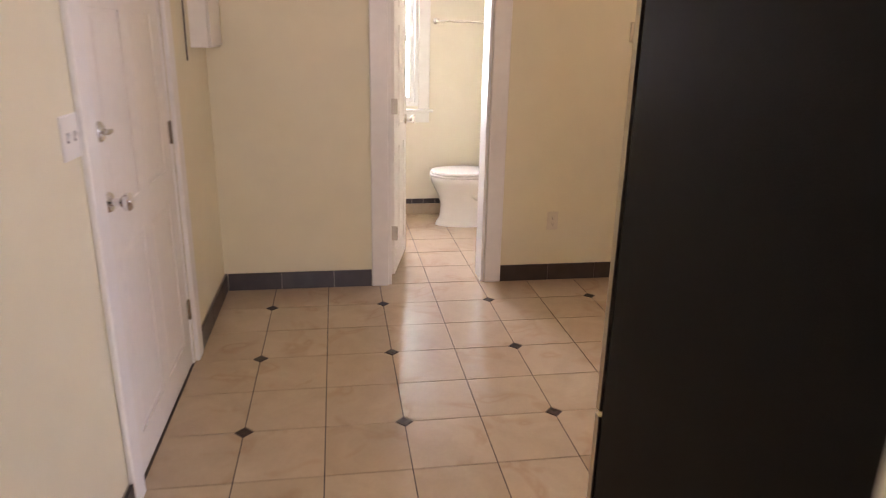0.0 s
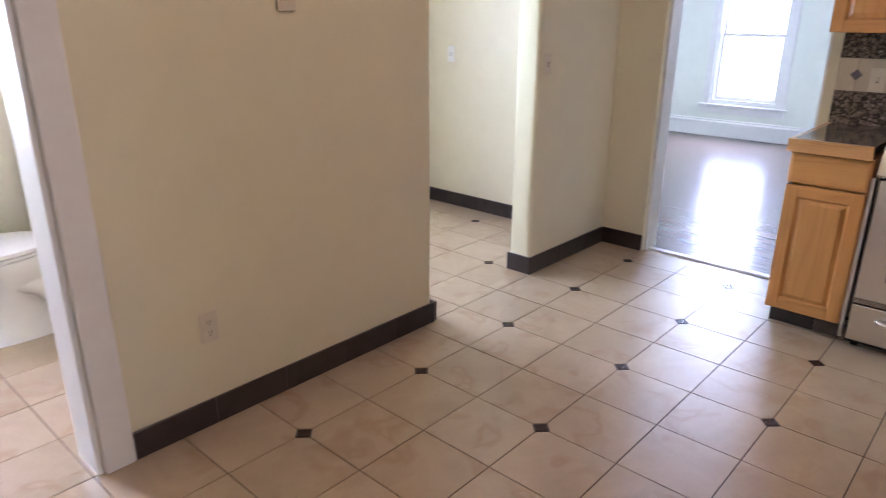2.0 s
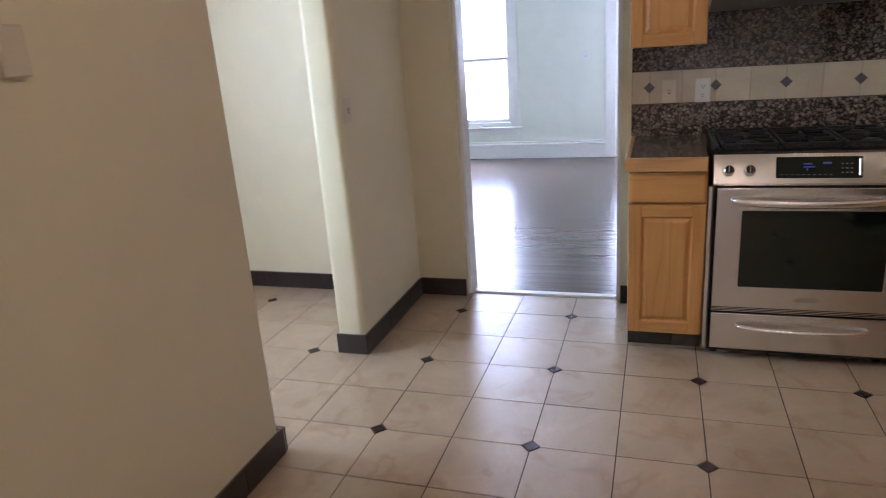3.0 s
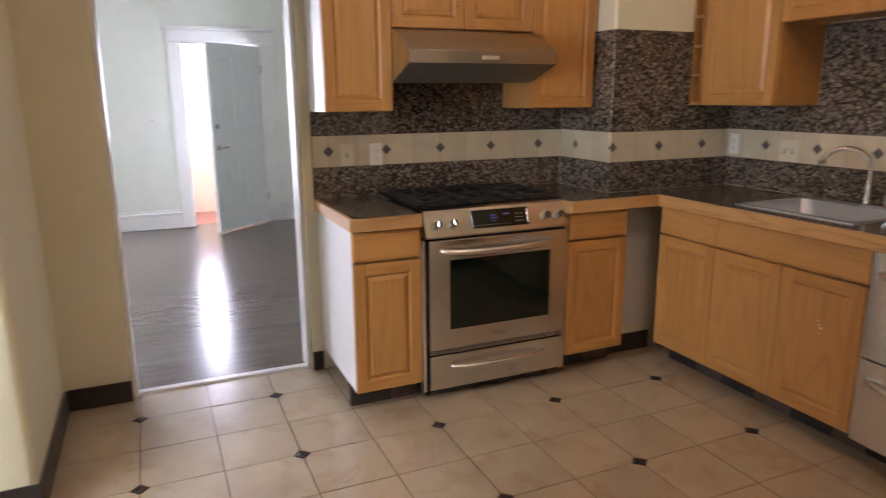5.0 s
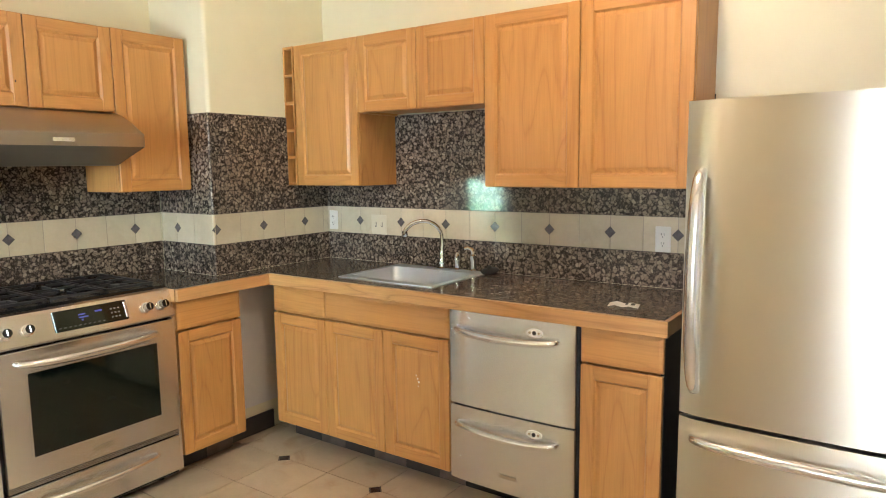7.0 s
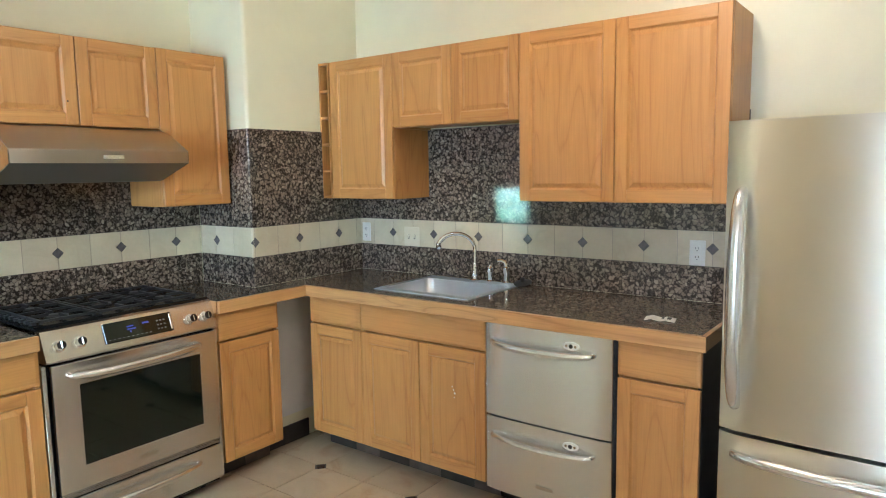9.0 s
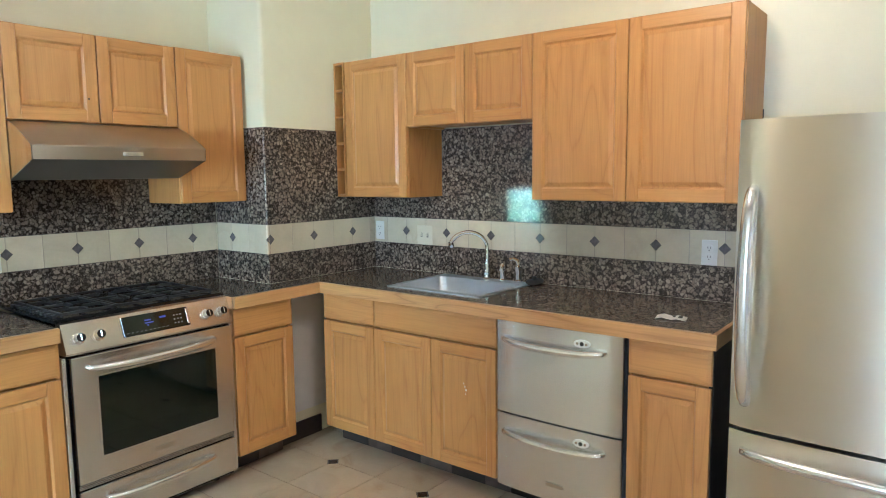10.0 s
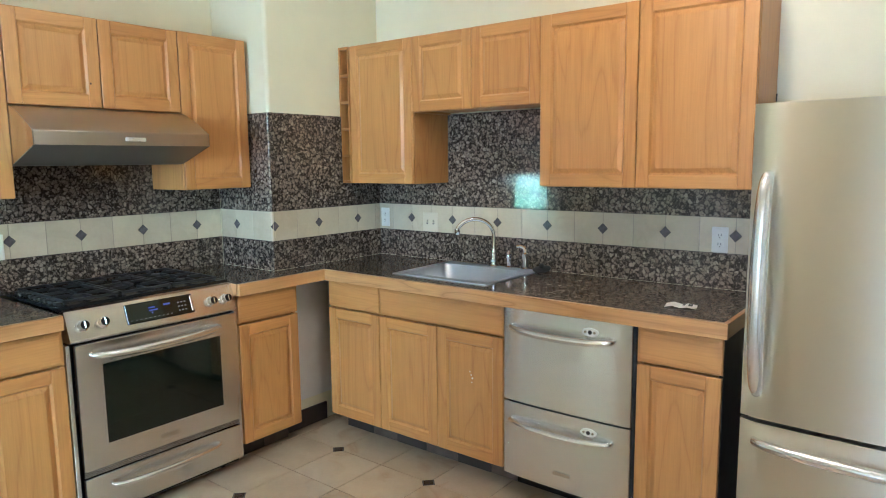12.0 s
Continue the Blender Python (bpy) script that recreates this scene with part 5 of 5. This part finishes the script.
# ---- splashback ----
def splash(name, m, length, rows, label, phase, dphase):
    """Tiled wall: local x to the right, y into the wall, z up. phase: first joint of the wide tiles; dphase: first band joint with an inset."""
    s = structure(name, boxed(0, length, -0.006, -0.0005, COUNTER, 1.77), SPLASHGROUT, label, "backsplash")
    s.matrix_world = m
    part("band_grout", boxed(0.002, length - 0.002, -0.0088, -0.0064, 1.0912, 1.2488), WGROUT, s, "pale grout bed of the tile band")
    bm_cache = {}

    def tile(x0, x1, z0, z1, mat, t=0.011):
        w, h = round(x1 - x0, 4), round(z1 - z0, 4)
        key = (w, h, mat.name)
        if key not in bm_cache:
            g = 0.0008 if mat is GRANITE else 0.0016
            ob = boxed(-w / 2 + g, w / 2 - g, -t, -0.0065, -h / 2 + g, h / 2 - g, 0.0 if mat is GRANITE else 0.0012)
            me = bpy.data.meshes.new("wall_tile")
            ob.to_mesh(me)
            ob.free()
            me.materials.append(mat)
            bm_cache[key] = me
        p = piece("granite_tile" if mat is GRANITE else "band_tile", bm_cache[key], s, (x0 + x1) / 2, 0, (z0 + z1) / 2)
        p.rotation_euler = (radians(rng.uniform(-0.12, 0.12)), 0, radians(rng.uniform(-0.12, 0.12)))

    for z0, z1, mat, pitch, ph in rows:
        n0 = int(math.floor((0 - ph) / pitch))
        k = n0
        while ph + k * pitch < length:
            a, b = max(0.0, ph + k * pitch), min(length, ph + (k + 1) * pitch)
            if b - a > 0.012:
                tile(a, b, z0, z1, mat)
            k += 1
    d = 0.027
    dm = bmesh.new()
    prism(dm, [(-d, 0), (0, -d), (d, 0), (0, d)], 1, -0.0128, -0.0105)
    me = bpy.data.meshes.new("inset")
    bmesh.ops.recalc_face_normals(dm, faces=dm.faces)
    dm.to_mesh(me)
    dm.free()
    me.materials.append(WDIAMOND)
    x = dphase
    while x < length:
        if x > 0.005:
            piece("inset_tile", me, s, x, 0, 1.17)
        x += 0.31
    return s


def rows(phase_wide, phase_band):
    return [(COUNTER, 1.09, GRANITE, 0.31, phase_wide), (1.09, 1.25, BANDTILE, 0.155, phase_band), (1.25, 1.56, GRANITE, 0.31, phase_wide), (1.56, 1.77, GRANITE, 0.31, phase_wide)]


# sink wall: insets at x = 1.526 + k 0.31; local x = 3.65 - x
off = (CHASE_X - 1.526) % 0.31
splash("splashback_sink", pose(CHASE_X, SOUTH, 0, 0, 0, 180), CHASE_X - 1.392, rows(off, off), "polished brown granite tiles with a cream tile band and dark diamond insets behind the sink", off, off)
# chase face towards the room: insets at y = 0.91, 0.60, 0.29
splash("splashback_chase", pose(CHASE_X, CHASE_Y + 0.011, 0, 0, 0, -90), CHASE_Y + 0.011 - SOUTH - 0.012, rows(-0.013, 0.017), "polished brown granite tiles with a cream tile band on the boxed-out corner", 0.0, 0.017)
# chase return
splash("splashback_return", pose(EAST - 0.011, CHASE_Y, 0, 0, 0, 180), EAST - 0.011 - CHASE_X, rows(0.14, 0.14), "brown granite tiles with a cream tile band on the return of the corner", 0.0, 0.15)
structure("splashback_corner", lathe(bmesh.new(), [(0.009, COUNTER + 0.001), (0.009, 1.088)], (CHASE_X - 0.004, CHASE_Y + 0.004, 0), seg=20), GRANITE, "rounded polished granite corner strip", "backsplash", smooth=True)
structure("splashback_corner", lathe(bmesh.new(), [(0.009, 1.252), (0.009, 1.769)], (CHASE_X - 0.004, CHASE_Y + 0.004, 0), seg=20), GRANITE, "rounded polished granite corner strip", "backsplash", smooth=True)
structure("splashback_corner", lathe(bmesh.new(), [(0.009, 1.091), (0.009, 1.249)], (CHASE_X - 0.004, CHASE_Y + 0.004, 0), seg=20), BANDTILE, "rounded cream corner strip of the tile band", "backsplash", smooth=True)
# range wall: insets at y = 1.095 + k 0.31; local x = 2.42 - y
off = (2.42 - 1.095) % 0.31
splash("splashback_range", pose(EAST, 2.42, 0, 0, 0, -90), 2.42 - CHASE_Y - 0.012, rows(off, off), "polished brown granite tiles with a cream tile band and dark diamond insets behind the range", off, off)


# ---- dark tiled skirting ----
def base_run(name, axis, plane, out, a, b, h=0.105, t=0.010, label="dark ceramic tile skirting", mat=BASETILE, zb=0.0, step=0.308):
    bm = bmesh.new()
    lo, hi = sorted((plane + out * 0.0005, plane + out * 0.006))
    if axis == 0:
        box(bm, a, b, lo, hi, zb - 0.002, zb + h - 0.002)
    else:
        box(bm, lo, hi, a, b, zb - 0.002, zb + h - 0.002)
    s = structure(name, bm, WGROUT, label, "baseboard")
    x = a
    while x < b - 0.004:
        e = min(b, x + step)
        lo, hi = sorted((plane + out * 0.0065, plane + out * (0.0065 + t)))
        g = 0.0015
        if axis == 0:
            bm = boxed(x + g, e - g, lo, hi, zb + 0.001, zb + h, 0.0015)
        else:
            bm = boxed(lo, hi, x + g, e - g, zb + 0.001, zb + h, 0.0015)
        ob = link_mesh("base_tile", bm, mat)
        ob.parent = s
        x = e
    return s


base_run("baseboard_north", 0, NORTH, -1, WEST + 0.02, 0.143)
base_run("baseboard_north_b", 0, NORTH, -1, 0.942, 2.43)
base_run("baseboard_end", 1, 2.43, 1, NORTH - 0.015, NORTH + WT)
base_run("baseboard_west", 1, WEST, 1, 2.82, NORTH)
base_run("baseboard_west_b", 1, WEST, 1, -3.2, 1.68)
base_run("baseboard_pier_end", 1, 3.28, -1, NORTH + 0.005, NORTH + WT + 0.02)
base_run("baseboard_pier", 0, NORTH + 0.02, -1, 3.265, EAST - 0.02)
base_run("baseboard_stub", 1, EAST, -1, 3.355, NORTH + 0.01)
base_run("baseboard_stub_b", 1, EAST, -1, 2.41, 2.468)
base_run("baseboard_hall", 1, EAST, -1, NORTH + WT + 0.02, HALL_N)
base_run("baseboard_hall_end", 0, HALL_N, -1, 1.75, EAST - 0.012)
base_run("baseboard_hall_b", 0, NORTH + WT, 1, 1.75, 2.43)
base_run("baseboard_chase", 1, CHASE_X, -1, 0.60, CHASE_Y)
base_run("baseboard_bath", 0, BATH_N, -1, -0.03, 1.43, 0.092, 0.009, "beige tile skirting", TILE)
base_run("baseboard_bath_strip", 0, BATH_N, -1, -0.03, 1.43, 0.042, 0.011, "dark mosaic strip above the beige skirting", BASETILE, 0.094, 0.10)
base_run("baseboard_bath_b", 1, 1.44, -1, NORTH + WT, BATH_N, 0.092, 0.009, "beige tile skirting", TILE)
base_run("baseboard_bath_strip_b", 1, 1.44, -1, NORTH + WT, BATH_N, 0.042, 0.011, "dark mosaic strip above the beige skirting", BASETILE, 0.094, 0.10)

# ---- living room boards ----
board_cache = {}
x = EAST + 0.107
while x < BLUE_E + WT:
    w = min(0.083, BLUE_E + WT - x)
    y = BLUE_S - rng.uniform(0.0, 1.2)
    while y < BLUE_N:
        ln = rng.choice((0.9, 1.2, 1.6, 2.1))
        a, b = max(y, BLUE_S), min(y + ln, BLUE_N)
        if b - a > 0.02:
            key = (round(b - a, 2), round(w, 3))
            if key not in board_cache:
                board_cache[key] = slab_mesh("board", [(0.0008, 0.0008), (key[1] - 0.0008, 0.0008), (key[1] - 0.0008, key[0] - 0.0008), (0.0008, key[0] - 0.0008)], -0.0115, -0.004, PLANK)
            piece("floor_board", board_cache[key], living_floor, x, a)
        y += ln
    x += 0.083
